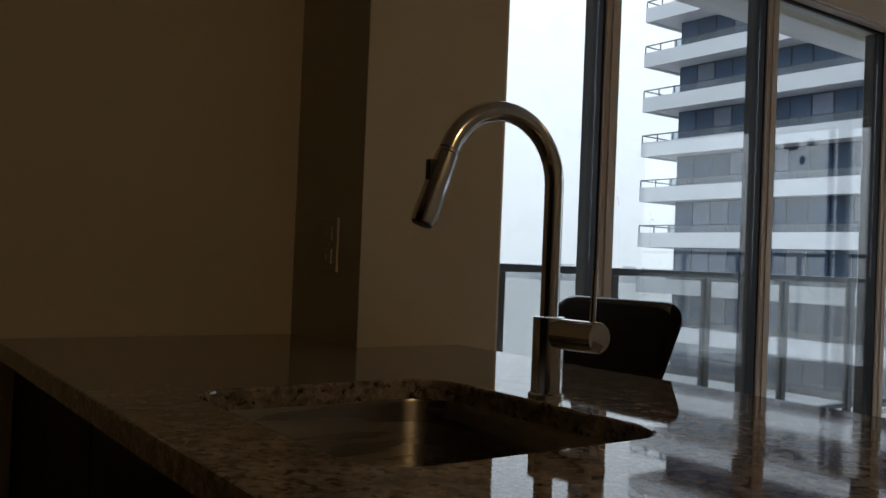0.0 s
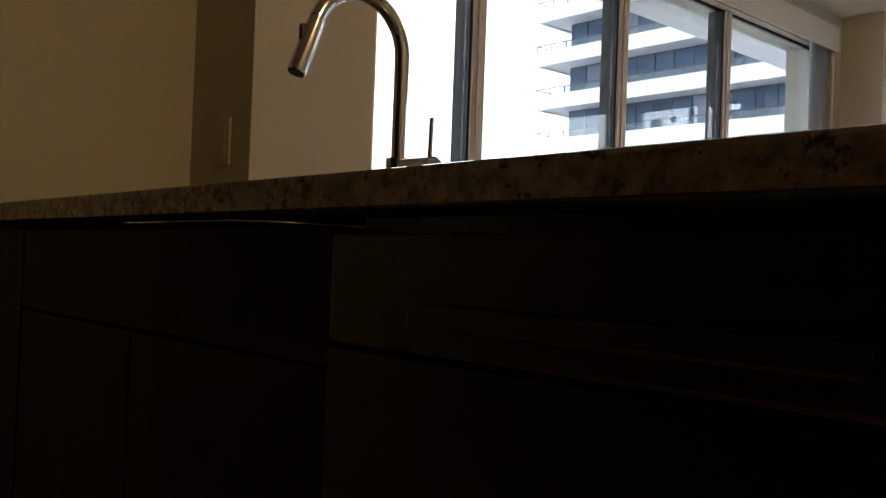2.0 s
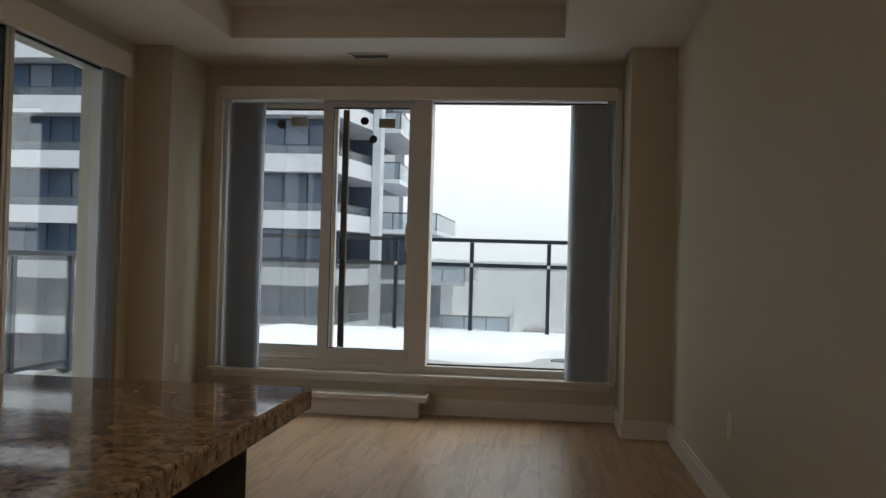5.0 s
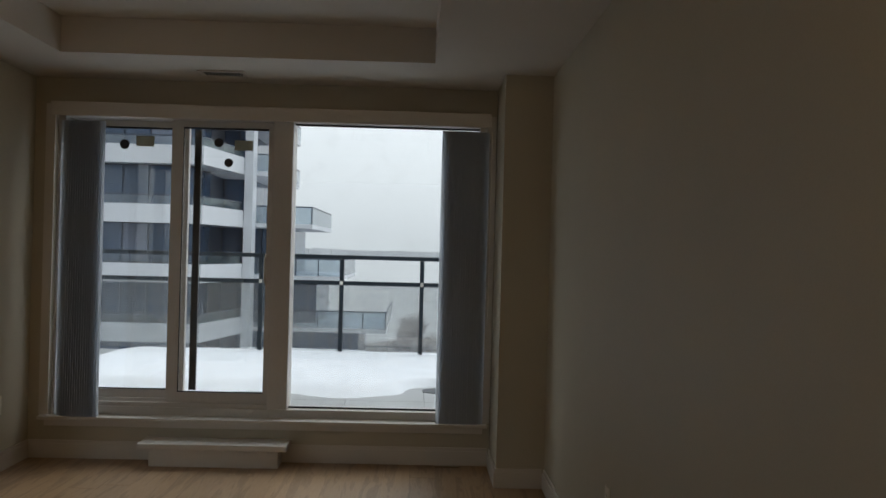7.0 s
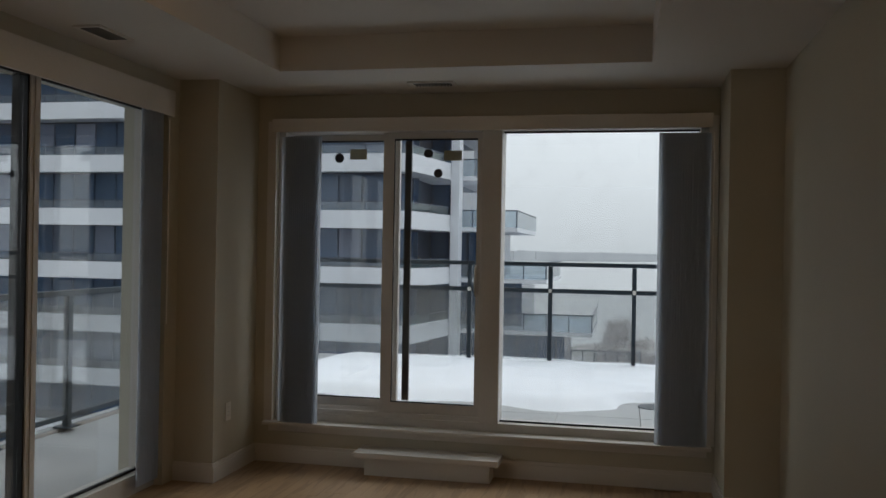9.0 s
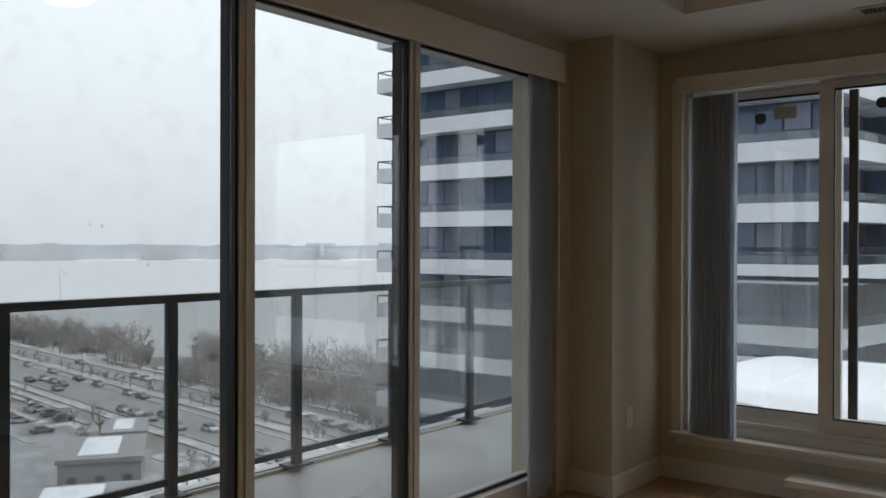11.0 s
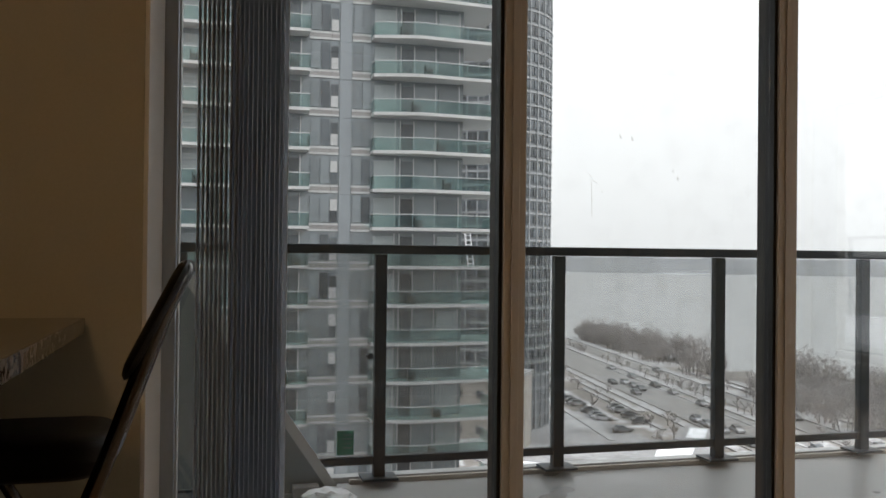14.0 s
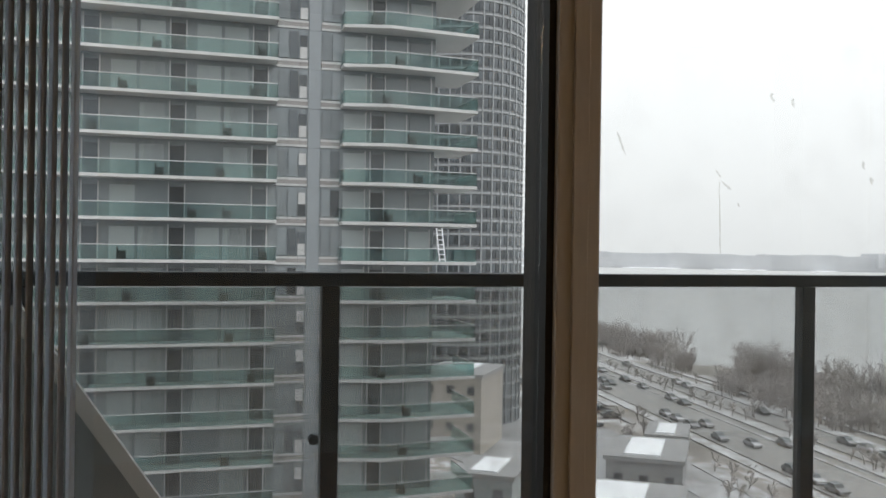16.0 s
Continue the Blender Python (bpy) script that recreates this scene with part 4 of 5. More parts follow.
for i, (x, y, w, h) in enumerate(((-4.15, 2.28, 0.06, 0.045), (-4.13, 2.40, 0.035, 0.03))):
    single("timber_offcut", box(x - 0.05, y - w, BZ + 0.0005, x + 0.03, y + w, BZ + h, 0.006), M["concrete"], (x, y, BZ + 0.0005), "weathered timber offcut lying at the railing", "offcut", "scraps by the railing")
bm = bmesh.new()
bmesh.ops.create_icosphere(bm, subdivisions=3, radius=0.085)
for v_ in bm.verts:
    n_ = 1 + 0.55 * noise.noise(v_.co * 22) + 0.25 * noise.noise(v_.co * 60)
    v_.co = Vector((-4.02 + v_.co.x * n_, 2.37 + v_.co.y * n_ * 1.1, max(BZ + 0.0005, BZ + 0.026 + v_.co.z * n_ * 0.45)))
single("crumpled_wrapper", bm, M["snow"], (-4.02, 2.37, BZ + 0.0005), "crumpled white plastic wrapper lying by the railing", "wrapper", "scraps by the railing")
single("timber_batten", box(-4.31, 2.5, BZ + 0.0005, -4.29, 9.1, BZ + 0.024, 0.003), M["brick"], (-4.30, 5.8, BZ + 0.0005), "thin brown timber batten lying along the kerb", "batten")

# ---- snowy terrace behind the end window ----
TZ = 0.262
structure("terrace_slab", box(-3.35, 6.86, -0.25, 5.5, 10.42, TZ - 0.012), M["concrete"])
RY, TTOP = 10.2, 1.334
end_rail = thing("terrace_railing", (-0.5, RY, TZ), "charcoal metal terrace railing with two rails and glass", "railing")
xs = [-0.60 + 0.872 * k for k in range(-3, 7)]
tpost = mesh_of("post", box(-0.023, -0.023, 0.0, 0.023, 0.023, TTOP - TZ - 0.0005, 0.003), M["rail"])
clip = mesh_of("clip", box(-0.016, -0.012, -0.02, 0.016, 0.0, 0.02, 0.003), M["white"])
for x in xs:
    p = piece("post", tpost, end_rail, (x, RY, TZ - 0.0115))
    piece("clip", clip, p, (x, RY - 0.0305, 1.065))
part("top_rail", box(xs[0] - 0.03, RY - 0.028, TTOP - 0.010, xs[-1] + 0.03, RY + 0.028, TTOP + 0.034, 0.004), M["rail"], end_rail)
for a, b in zip(xs, xs[1:]):
    part("middle_rail", box(a + 0.0235, RY - 0.03, 1.042, b - 0.0235, RY - 0.005, 1.088, 0.003), M["rail"], end_rail)
    g = part("pane", box(a + 0.026, RY - 0.004, TZ + 0.06, b - 0.026, RY + 0.004, 1.041), M["guard"], end_rail)
    g.visible_shadow = False
part("corner_post", box(-3.30, RY - 0.03, TZ - 0.0115, -3.25, RY + 0.02, TTOP, 0.003), M["rail"], end_rail)


def snow_sheet():
    bm = bmesh.new()
    nx, ny = 110, 46
    x0, x1, y0, y1 = -3.33, 5.4, 6.95, 10.38
    grid = []
    for j in range(ny + 1):
        row = []
        for i in range(nx + 1):
            x, y = x0 + (x1 - x0) * i / nx, y0 + (y1 - y0) * j / ny
            n = noise.noise((x * 0.7, y * 0.9, 3.1))
            f = noise.noise((x * 3.1, y * 3.3, 8.2))
            edge = (y - 7.55 - 0.20 * n - 0.25 * noise.noise((x * 1.4, 0, 0))) / 0.5
            melt = 1 - math.exp(-(((x - 0.42) / 0.34) ** 2 + ((y - 8.0) / 0.30) ** 2))
            left = (x + 3.15 + 0.15 * n) / 0.35
            k = max(0.0, min(1.0, edge)) * max(0.0, min(1.0, melt * 2.2 - 0.6)) * max(0.0, min(1.0, left))
            k = k * k * (3 - 2 * k)
            z = TZ - 0.02 + k * (0.075 + 0.03 * n + 0.012 * f)
            row.append(bm.verts.new((x, y, z)))
        grid.append(row)
    for j in range(ny):
        for i in range(nx):
            bm.faces.new((grid[j][i], grid[j][i + 1], grid[j + 1][i + 1], grid[j + 1][i]))
    me = mesh_of("terrace_snow", bm, M["snow"], True)
    ob = new("terrace_snow", me)
    return tagged(ob, "smooth drifted snow melting beside the door", "snow", kind="stuff")


snow_sheet()
single("drain_cover", rod([(0.42, 8.0, TZ - 0.0115), (0.42, 8.0, TZ + 0.004)], 0.13, 24), M["rail"], (0.42, 8.0, TZ), "round metal drain cover in melted snow", "drain", smooth=True)

# ---- ground, lake and the far shore ----
GZ = -37.0
structure("ground", box(-4500, -4500, GZ - 1, 4500, 4500, GZ), M["ground"])
U, V = Vector((-0.82, 0.572, 0)), Vector((0.572, 0.82, 0))


def strip(name, near, far, z, material, steps=160, span=4200):
    bm = bmesh.new()
    rows = []
    for i in range(steps + 1):
        v = -span + 2 * span * i / steps
        a, b = near(v), far(v)
        rows.append([bm.verts.new(U * d + V * v + Vector((0, 0, z))) for d in (a, b)])
    for p, q in zip(rows, rows[1:]):
        bm.faces.new((p[0], q[0], q[1], p[1]))
    return structure(name, bm, material)


SHORE = ((-4300, 900), (-400, 560), (-66, 400), (-22, 345), (-6, 304), (2, 312), (20, 284), (34, 256), (60, 238), (200, 225), (500, 215), (4300, 200))


def shore(v):
    for (v0, u0), (v1, u1) in zip(SHORE, SHORE[1:]):
        if v <= v1:
            return u0 + (u1 - u0) * (v - v0) / (v1 - v0) + 4 * noise.noise((v * 0.03, 0.3, 0)) + 3 * noise.noise((v * 0.11, 5.0, 0))
    return 200.0


strip("water", shore, lambda v: 4300.0, GZ + 0.15, M["water"], 700)
rnd = random.Random(5)


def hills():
    """The far shore: one low wooded ridge with a few blocks on it, haze in their colour."""
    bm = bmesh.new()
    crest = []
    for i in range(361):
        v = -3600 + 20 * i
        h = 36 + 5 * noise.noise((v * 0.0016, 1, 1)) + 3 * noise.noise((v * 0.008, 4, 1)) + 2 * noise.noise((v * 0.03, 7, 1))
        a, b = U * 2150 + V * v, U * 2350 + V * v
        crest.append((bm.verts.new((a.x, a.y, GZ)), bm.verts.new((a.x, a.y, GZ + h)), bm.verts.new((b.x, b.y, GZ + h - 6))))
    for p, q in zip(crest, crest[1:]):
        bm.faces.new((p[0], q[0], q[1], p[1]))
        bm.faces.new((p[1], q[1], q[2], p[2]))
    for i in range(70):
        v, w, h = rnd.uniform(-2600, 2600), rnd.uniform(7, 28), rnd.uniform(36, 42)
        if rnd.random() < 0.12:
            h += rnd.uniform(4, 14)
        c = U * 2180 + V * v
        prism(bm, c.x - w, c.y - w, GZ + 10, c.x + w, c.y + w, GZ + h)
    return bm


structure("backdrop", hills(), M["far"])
bm = bmesh.new()
for i in range(60):
    v = rnd.uniform(-2200, 2200)
    c = U * (2135 + rnd.uniform(-6, 6)) + V * v
    w = rnd.uniform(8, 40)
    prism(bm, c.x - w * 0.572, c.y - w, GZ, c.x + w * 0.572, c.y + w, GZ + rnd.uniform(1, 3))
structure("backdrop_snow_banks", bm, M["snow"])


def slanted(points, z0, z1):
    return outline_prism([(p.x, p.y) for p in points], z0, z1)


def bar_on_ground(name, u0, v0, u1, v1, w, z, material):
    a, b = U * u0 + V * v0, U * u1 + V * v1
    s = Vector((-(b - a).y, (b - a).x, 0)).normalized() * w / 2
    return structure(name, slanted([a - s, b - s, b + s, a + s], GZ + 0.02, z), material)


def along(name, off, width, height, material, s0=-70, s1=250):
    """A strip along the lakeside road, off metres towards the water."""
    bar_on_ground(name, 330 - 0.885 * s0 + 0.466 * off, -68 + 0.466 * s0 + 0.885 * off, 330 - 0.885 * s1 + 0.466 * off, -68 + 0.466 * s1 + 0.885 * off, width, GZ + height, material)


along("road", 0, 15, 0.20, M["asphalt"])
along("pavement", 10, 3.0, 0.34, M["patchy"])
along("road_service", 17, 7, 0.20, M["asphalt"])
along("pavement_park", 23, 3.5, 0.34, M["patchy"])
along("pavement_lot", -10, 2.5, 0.34, M["patchy"])
for off, w_, s0, s1 in ((-14, 2.0, 60, 118), (-17, 1.2, 80, 140), (-24, 2.2, 70, 128), (-32, 1.6, 84, 150), (-19, 3.5, 176, 200), (-27, 4.0, 182, 206), (29, 2.0, 40, 110), (33, 3.0, 70, 130), (30, 1.5, 130, 190), (5.0, 0.8, 40, 200)):
    along("pavement_island", off, w_, 0.36, M["patchy"], s0, s1)
structure("car_park", slanted([U * 214 + V * -40, U * 168 + V * -62, U * 118 + V * -4, U * 150 + V * 8], GZ + 0.02, GZ + 0.21), M["slush"])


def low_building(u, v, lu, lv, h, label, storeys=2, material="brick"):
    c = U * u + V * v
    o = thing("low_building", (c.x, c.y, GZ + 0.23), label, "building", "low buildings")
    q = [c + U * a + V * b for a, b in ((-lu, -lv), (lu, -lv), (lu, lv), (-lu, lv))]
    part("wall", slanted(q, GZ + 0.23, GZ + h), M[material], o)
    q2 = [c + U * a + V * b for a, b in ((-lu - 0.4, -lv - 0.4), (lu + 0.4, -lv - 0.4), (lu + 0.4, lv + 0.4), (-lu - 0.4, lv + 0.4))]
    part("roof", slanted(q2, GZ + h + 0.01, GZ + h + 0.7), M["roof"], o)
    q3 = [c + U * a + V * b for a, b in ((-lu * 0.8, -lv * 0.55), (lu * 0.8, -lv * 0.55), (lu * 0.8, lv * 0.4), (-lu * 0.8, lv * 0.4))]
    part("roof_snow", slanted(q3, GZ + h + 0.71, GZ + h + 0.9), M["snow"], o)
    for s in range(storeys):
        z = GZ + 1.2 + s * (h - 1) / storeys
        n = max(2, int(lv * 2 / 3.2))
        for i in range(n):
            b = -lv + (i + 0.5) * 2 * lv / n
            w = c + U * (-lu - 0.02) + V * b
            part("window", slanted([w - V * 0.7 - U * 0.05, w + V * 0.7 - U * 0.05, w + V * 0.7 + U * 0.04, w - V * 0.7 + U * 0.04], z, z + 1.5), M["b_dark"], o)


low_building(152, -11, 8, 6, 4.8, "grey flat-roofed building with snow on its roof", 1, "roof")
low_building(173, -9, 6, 3.5, 4.0, "small grey flat-roofed building with a snowy roof", 1, "roof")
low_building(122, -12, 6, 8, 5.0, "low grey flat-roofed building with patchy snow", 1, "roof")
low_building(122, -30, 5, 4, 7.0, "pale flat-roofed block with snow on top", 2, "b_wall")
low_building(165, -47.5, 8, 6, 14.5, "tan masonry building with tall window bays", 4, "brick")

crane = thing("tower_crane", (0, 0, GZ), "red lattice tower crane beyond the glass tower", "crane")
cc = U * 190 + V * -53
crane.location = (cc.x, cc.y, GZ + 0.2)
ORIGIN[crane.name] = crane.location.copy()
bm = bmesh.new()
for dx, dy in ((-0.8, -0.8), (0.8, -0.8), (0.8, 0.8), (-0.8, 0.8)):
    prism(bm, cc.x + dx - 0.15, cc.y + dy - 0.15, GZ + 0.2, cc.x + dx + 0.15, cc.y + dy + 0.15, GZ + 24)
for i in range(12):
    prism(bm, cc.x - 0.95, cc.y - 0.95, GZ + 1 + 2 * i, cc.x + 0.95, cc.y + 0.95, GZ + 1.25 + 2 * i)
part("mast", bm, M["crane"], crane)
part("jib", box(cc.x - 1, cc.y - 13, GZ + 24.01, cc.x + 1, cc.y + 9, GZ + 25.4), M["crane"], crane)


def woods():
    """Bare winter trees: forked trunks with fans of thin twigs, too many to count."""
    rnd = random.Random(11)
    verts, faces = [], []

    def blade(a, b, w):
        d = (b - a).normalized()
        s = d.cross(Vector((rnd.uniform(-1, 1), rnd.uniform(-1, 1), rnd.uniform(-0.4, 0.4)))).normalized() * w
        i = len(verts)
        verts.extend((a - s, a + s, b))
        faces.append((i, i + 1, i + 2))

    def tree(x, y, h):
        base = Vector((x, y, GZ))
        top = base + Vector((rnd.uniform(-0.6, 0.6), rnd.uniform(-0.6, 0.6), h * 0.6))
        blade(base, top, 0.22)
        blade(base, top, 0.22)
        for k in range(rnd.randint(10, 14)):
            s = base.lerp(top, rnd.uniform(0.3, 1.0))
            a = rnd.uniform(0, 6.28)
            r = h * rnd.uniform(0.14, 0.36)
            e = s + Vector((math.cos(a) * r, math.sin(a) * r, h * rnd.uniform(0.12, 0.42)))
            blade(s, e, 0.075)
            for m_ in range(8):
                q = s.lerp(e, rnd.uniform(0.3, 1))
                blade(q, q + Vector((rnd.uniform(-1, 1), rnd.uniform(-1, 1), rnd.uniform(0.1, 1.3))) * h * 0.12, 0.085)

    for i in range(9000):
        v = rnd.uniform(-90, 200)
        s = shore(v)
        u = s - abs(rnd.gauss(0, 20)) - 1 if rnd.random() < 0.85 else rnd.uniform(s - 120, s - 3)
        road = (u - 330) * 0.466 + (v + 68) * 0.885
        if road < 25 or (-9 < v < 5 and u > 262) or noise.noise((u * 0.04, v * 0.04, 9)) < -0.16 or rnd.random() < 0.5:
            continue
        c = U * u + V * v
        tree(c.x, c.y, rnd.uniform(3.0, 6) * (1.25 + 0.9 * noise.noise((u * 0.06, v * 0.06, 2))) * (1.5 if rnd.random() < 0.05 else 1))
    for i in range(120):
        sdist, off = rnd.uniform(-40, 230), rnd.choice((9.5, 10.5, 24, 25, -14, -19, -25))
        c = U * (330 - 0.885 * sdist + 0.466 * off) + V * (-68 + 0.466 * sdist + 0.885 * off)
        tree(c.x, c.y, rnd.uniform(3, 5))
    for i in range(1500):
        u, v = rnd.uniform(120, 262), rnd.uniform(-2, 75)
        road = (u - 330) * 0.466 + (v + 68) * 0.885
        if road < 14 or 15 < road < 21 or u > shore(v) - 3 or noise.noise((u * 0.05, v * 0.05, 4)) < -0.1 - 0.02 * (road - 25):
            continue
        c = U * u + V * v
        tree(c.x, c.y, rnd.uniform(4, 8))
    for i in range(190):
        v = rnd.uniform(-75, 60)
        if -10 < v < 5:
            continue
        c = U * (shore(v) - rnd.uniform(2, 16)) + V * v
        tree(c.x, c.y, rnd.uniform(8, 13) if v < 0 else rnd.uniform(9, 13))
    for i in range(2200):
        y = rnd.uniform(190, 420)
        x = y * rnd.uniform(0.0, 0.42) - 8
        if noise.noise((x * 0.03, y * 0.03, 5)) > -0.12:
            tree(x, y, rnd.uniform(5, 11))
    me = bpy.data.meshes.new("bare_trees")
    me.from_pydata([tuple(p) for p in verts], [], faces)
    me.materials.append(M["twig"])
    tagged(new("bare_trees", me), "bare brown winter trees along the lakeshore park", "trees", kind="stuff")


woods()

first = None
rnd = random.Random(3)
slots = [(40 + 6.5 * i + rnd.uniform(-0.6, 0.6), off) for off in (-5.5, -1.8, 5.0, 18.5) for i in range(27)] + [(70 + 3.4 * i, off) for off in (-19, -27) for i in range(22)]
for sdist, off in rnd.sample(sorted(set(slots)), 44):
    c = U * (330 - 0.885 * sdist + 0.466 * off) + V * (-68 + 0.466 * sdist + 0.885 * off)
    d = U * -0.885 + V * 0.466
    ang = math.atan2(d.y, d.x) + (math.pi / 2 if off < -10 else 0)
    if first is None:
        first = thing("parked_car", (0, 0, 0), "small car parked on the wet asphalt lot", "car", "parked cars")
        body = outline_prism([(-2.2, 0.25), (2.2, 0.25), (2.25, 0.7), (1.3, 0.95), (-2.1, 0.95), (-2.25, 0.7)], -0.88, 0.88)
        bmesh.ops.rotate(body, verts=body.verts[:], matrix=Matrix.Rotation(radians(90), 3, "X"))
        part("body", body, M["car"], first)
        cab = outline_prism([(-1.6, 0.955), (0.9, 0.955), (0.3, 1.45), (-1.3, 1.45)], -0.78, 0.78)
        bmesh.ops.rotate(cab, verts=cab.verts[:], matrix=Matrix.Rotation(radians(90), 3, "X"))
        part("cabin", cab, M["b_dark"], first)
        for wx in (-1.4, 1.4):
            for wy in (-0.82, 0.82):
                part("wheel", rod([(wx, wy - 0.1, 0.32), (wx, wy + 0.1, 0.32)], 0.32, 12), M["black"], first)
        first.matrix_basis = pose(c.x, c.y, GZ + 0.22, 0, 0, math.degrees(ang))
    else:
        copy_thing(first, pose(c.x, c.y, GZ + 0.22, 0, 0, math.degrees(ang)))

# ---- dark tower with white balcony bands ----
tower_a = thing("apartment_tower", (-25.0, 50.0, GZ), "dark-glazed apartment tower with broad white balcony bands", "building")
AX0, AX1, AY = -39.95, -10.7, 44.6
SX = -9.75          # where the skewed side of the balconies meets the pier
part("wall", boxes((AX0 + 1.4, AY + 2.0, GZ, AX1 - 1.2, 75.0, 33.0)), M["a_frame"], tower_a)
terr = {}
for k in range(-11, 11):
    terr[k] = -8.3 if k >= 1 else (-6.0, -4.25, -1.6, 1.2, 3.5)[min(-k, 4)]
FLOOR_A = 2.99
rnd = random.Random(21)
rail_a = mesh_of("guard_rail", box(0, -0.03, 0, AX1 - AX0, 0.03, 0.07), M["a_frame"])
win_a = mesh_of("window", box(-0.62, -0.05, 0, 0.62, 0.05, 1.95), M["a_glass"])
pan_a = mesh_of("panel", box(-0.62, -0.05, 0, 0.62, 0.05, 1.95), M["a_panel"])
win_s = mesh_of("window", box(-0.05, -0.62, 0, 0.05, 0.62, 1.95), M["a_glass"])
for k in range(-11, 10):
    z = 2.62 + FLOOR_A * k
    rim = outline_prism([(AX0, 60), (AX0, AY), (AX1, AY), (SX, 50.0), (SX - 0.23, 50.0), (AX1 - 0.19, AY + 0.22), (AX0 + 0.22, AY + 0.22), (AX0 + 0.22, 60)], z - 0.1, z + 0.84)
    deck = outline_prism([(AX0 + 0.21, AY + 0.21), (AX1 - 0.2, AY + 0.21), (SX - 0.24, 50.0), (AX0 + 0.21, 50.0)], z, z + 0.22)
    band = part("balcony_band", rim, M["a_band"], tower_a)
    part("deck", deck, M["a_band"], band)
    piece("guard_rail", rail_a, band, (AX0, AY + 0.11, z + 1.28))
    part("guard_side_rail", boxes((AX0, AY + 0.2, z + 1.28, AX0 + 0.06, 56, z + 1.35)), M["a_frame"], band)
    for i in range(24):
        x = AX0 + i * (AX1 - AX0) / 23
        if i < 3 or i % 3 == 0:
            part("guard_post", box(x - 0.03, AY + 0.08, z + 0.841, x + 0.03, AY + 0.14, z + 1.2795), M["a_frame"], band)
    for a, b in ((AX0 + 2.4, AX1),):
        part("guard_glass", box(a, AY + 0.09, z + 0.845, b, AY + 0.13, z + 1.27), M["a_guard"], band)
    part("guard_glass_side", outline_prism([(AX1 - 0.13, AY + 0.14), (AX1 - 0.09, AY + 0.14), (SX - 0.09, 50.0), (SX - 0.13, 50.0)], z + 0.845, z + 1.27), M["b_guard"], band)
    part("guard_side_rail", outline_prism([(AX1 - 0.14, AY + 0.15), (AX1 - 0.08, AY + 0.15), (SX - 0.08, 50.0), (SX - 0.14, 50.0)], z + 1.271, z + 1.33), M["a_frame"], band)
    if z > -20:
        for i in range(20):
            x = AX0 + 2.2 + i * 1.36
            lot = rnd.random()
            piece("window" if lot < 0.78 else "panel", win_a if lot < 0.78 else pan_a, tower_a, (x, AY + 1.97, z + 0.92))
        for i in range(3):
            piece("window", win_s, tower_a, (AX1 - 1.16, AY + 2.7 + 1.4 * i, z + 0.92))
    if k < 9 and z > -24:
        xr = terr[k]
        up = terr.get(k + 1, -8.3)
        ter = part("terrace", boxes((-16.0, 51.2, z - 0.05, xr, 62.0, z + 0.20)), M["a_band"], tower_a)
        part("terrace_guard", boxes((SX + 0.51, 51.2, z + 0.201, xr, 51.26, z + 1.15), (xr - 0.06, 51.27, z + 0.201, xr, 62.0, z + 1.15)), M["a_guard"], ter)
        part("terrace_rail", boxes((SX + 0.51, 51.19, z + 1.151, xr + 0.01, 51.27, z + 1.22), (xr - 0.07, 51.28, z + 1.151, xr + 0.01, 62.0, z + 1.22)), M["a_frame"], ter)
        for i in range(6):
            x = xr - i * 1.3 - 0.04
            part("terrace_post", box(x - 0.03, 51.15, z + 0.201, x + 0.03, 51.19, z + 1.151), M["a_frame"], ter)
        part("wall_back", box(-16.0, 54.5, z + 0.201, min(up - 1.8, xr - 2.2), 62, z + FLOOR_A - 0.06), M["a_glass"], ter)
        for i in range(4):
            x = min(up - 1.8, xr - 2.2) - 0.5 - 1.2 * i
            part("mullion", box(x - 0.05, 54.42, z + 0.202, x + 0.05, 54.499, z + FLOOR_A - 0.061), M["a_frame"], ter)
low = part("lower_terrace", box(-6.0, 50.2, -6.3, 1.15, 51.1, -6.05), M["a_band"], tower_a)
part("terrace_guard", box(-2.75, 50.22, -6.04, 1.1, 50.25, -4.1), M["guard"], low)
for i in range(7):
    part("terrace_post", box(-2.75 + 0.635 * i, 50.15, -6.04, -2.69 + 0.635 * i, 50.21, -4.08), M["a_frame"], low)
for z in (-5.1, -4.07):
    part("terrace_rail", box(-2.76, 50.14, z, 1.13, 50.22, z + 0.06), M["a_frame"], low)
part("corner_pier", box(SX + 0.02, 50.01, GZ, SX + 0.50, 51.1, 33), M["a_band"], tower_a)

# ---- pale glass tower with teal balconies ----
tower_b = thing("glass_tower", (-75.0, 5.0, GZ), "pale grey residential tower with teal glass balconies", "building")
BX, FB = -66.9, 2.955
part("wall", boxes((-95, -45, GZ, BX - 0.3, 21.3, 46)), M["b_mid"], tower_b)
door_b = mesh_of("window", box(-0.05, -0.5, 0, 0.05, 0.5, 2.25), M["b_dark"])
wide_b = mesh_of("window", box(-0.05, -0.85, 0, 0.05, 0.85, 2.25), M["b_mid"])
pale_b = mesh_of("panel", box(-0.05, -0.85, 0, 0.05, 0.85, 2.3), M["b_wall"])
tall_b = mesh_of("window", boxes((-0.05, -0.32, 0, 0.04, 0.32, 2.0), (0.04, -0.34, 0.62, 0.055, 0.34, 0.67)), M["b_mid"])
pane_b = mesh_of("window", box(-0.05, -0.32, 0, 0.05, 0.32, 2.0), M["b_dark"])
white_b = mesh_of("panel", box(-0.05, -0.26, 0, 0.06, 0.26, 0.86), M["b_slab"])
dark_b = mesh_of("window", box(-0.05, -0.26, 0, 0.05, 0.26, 0.86), M["b_dark"])
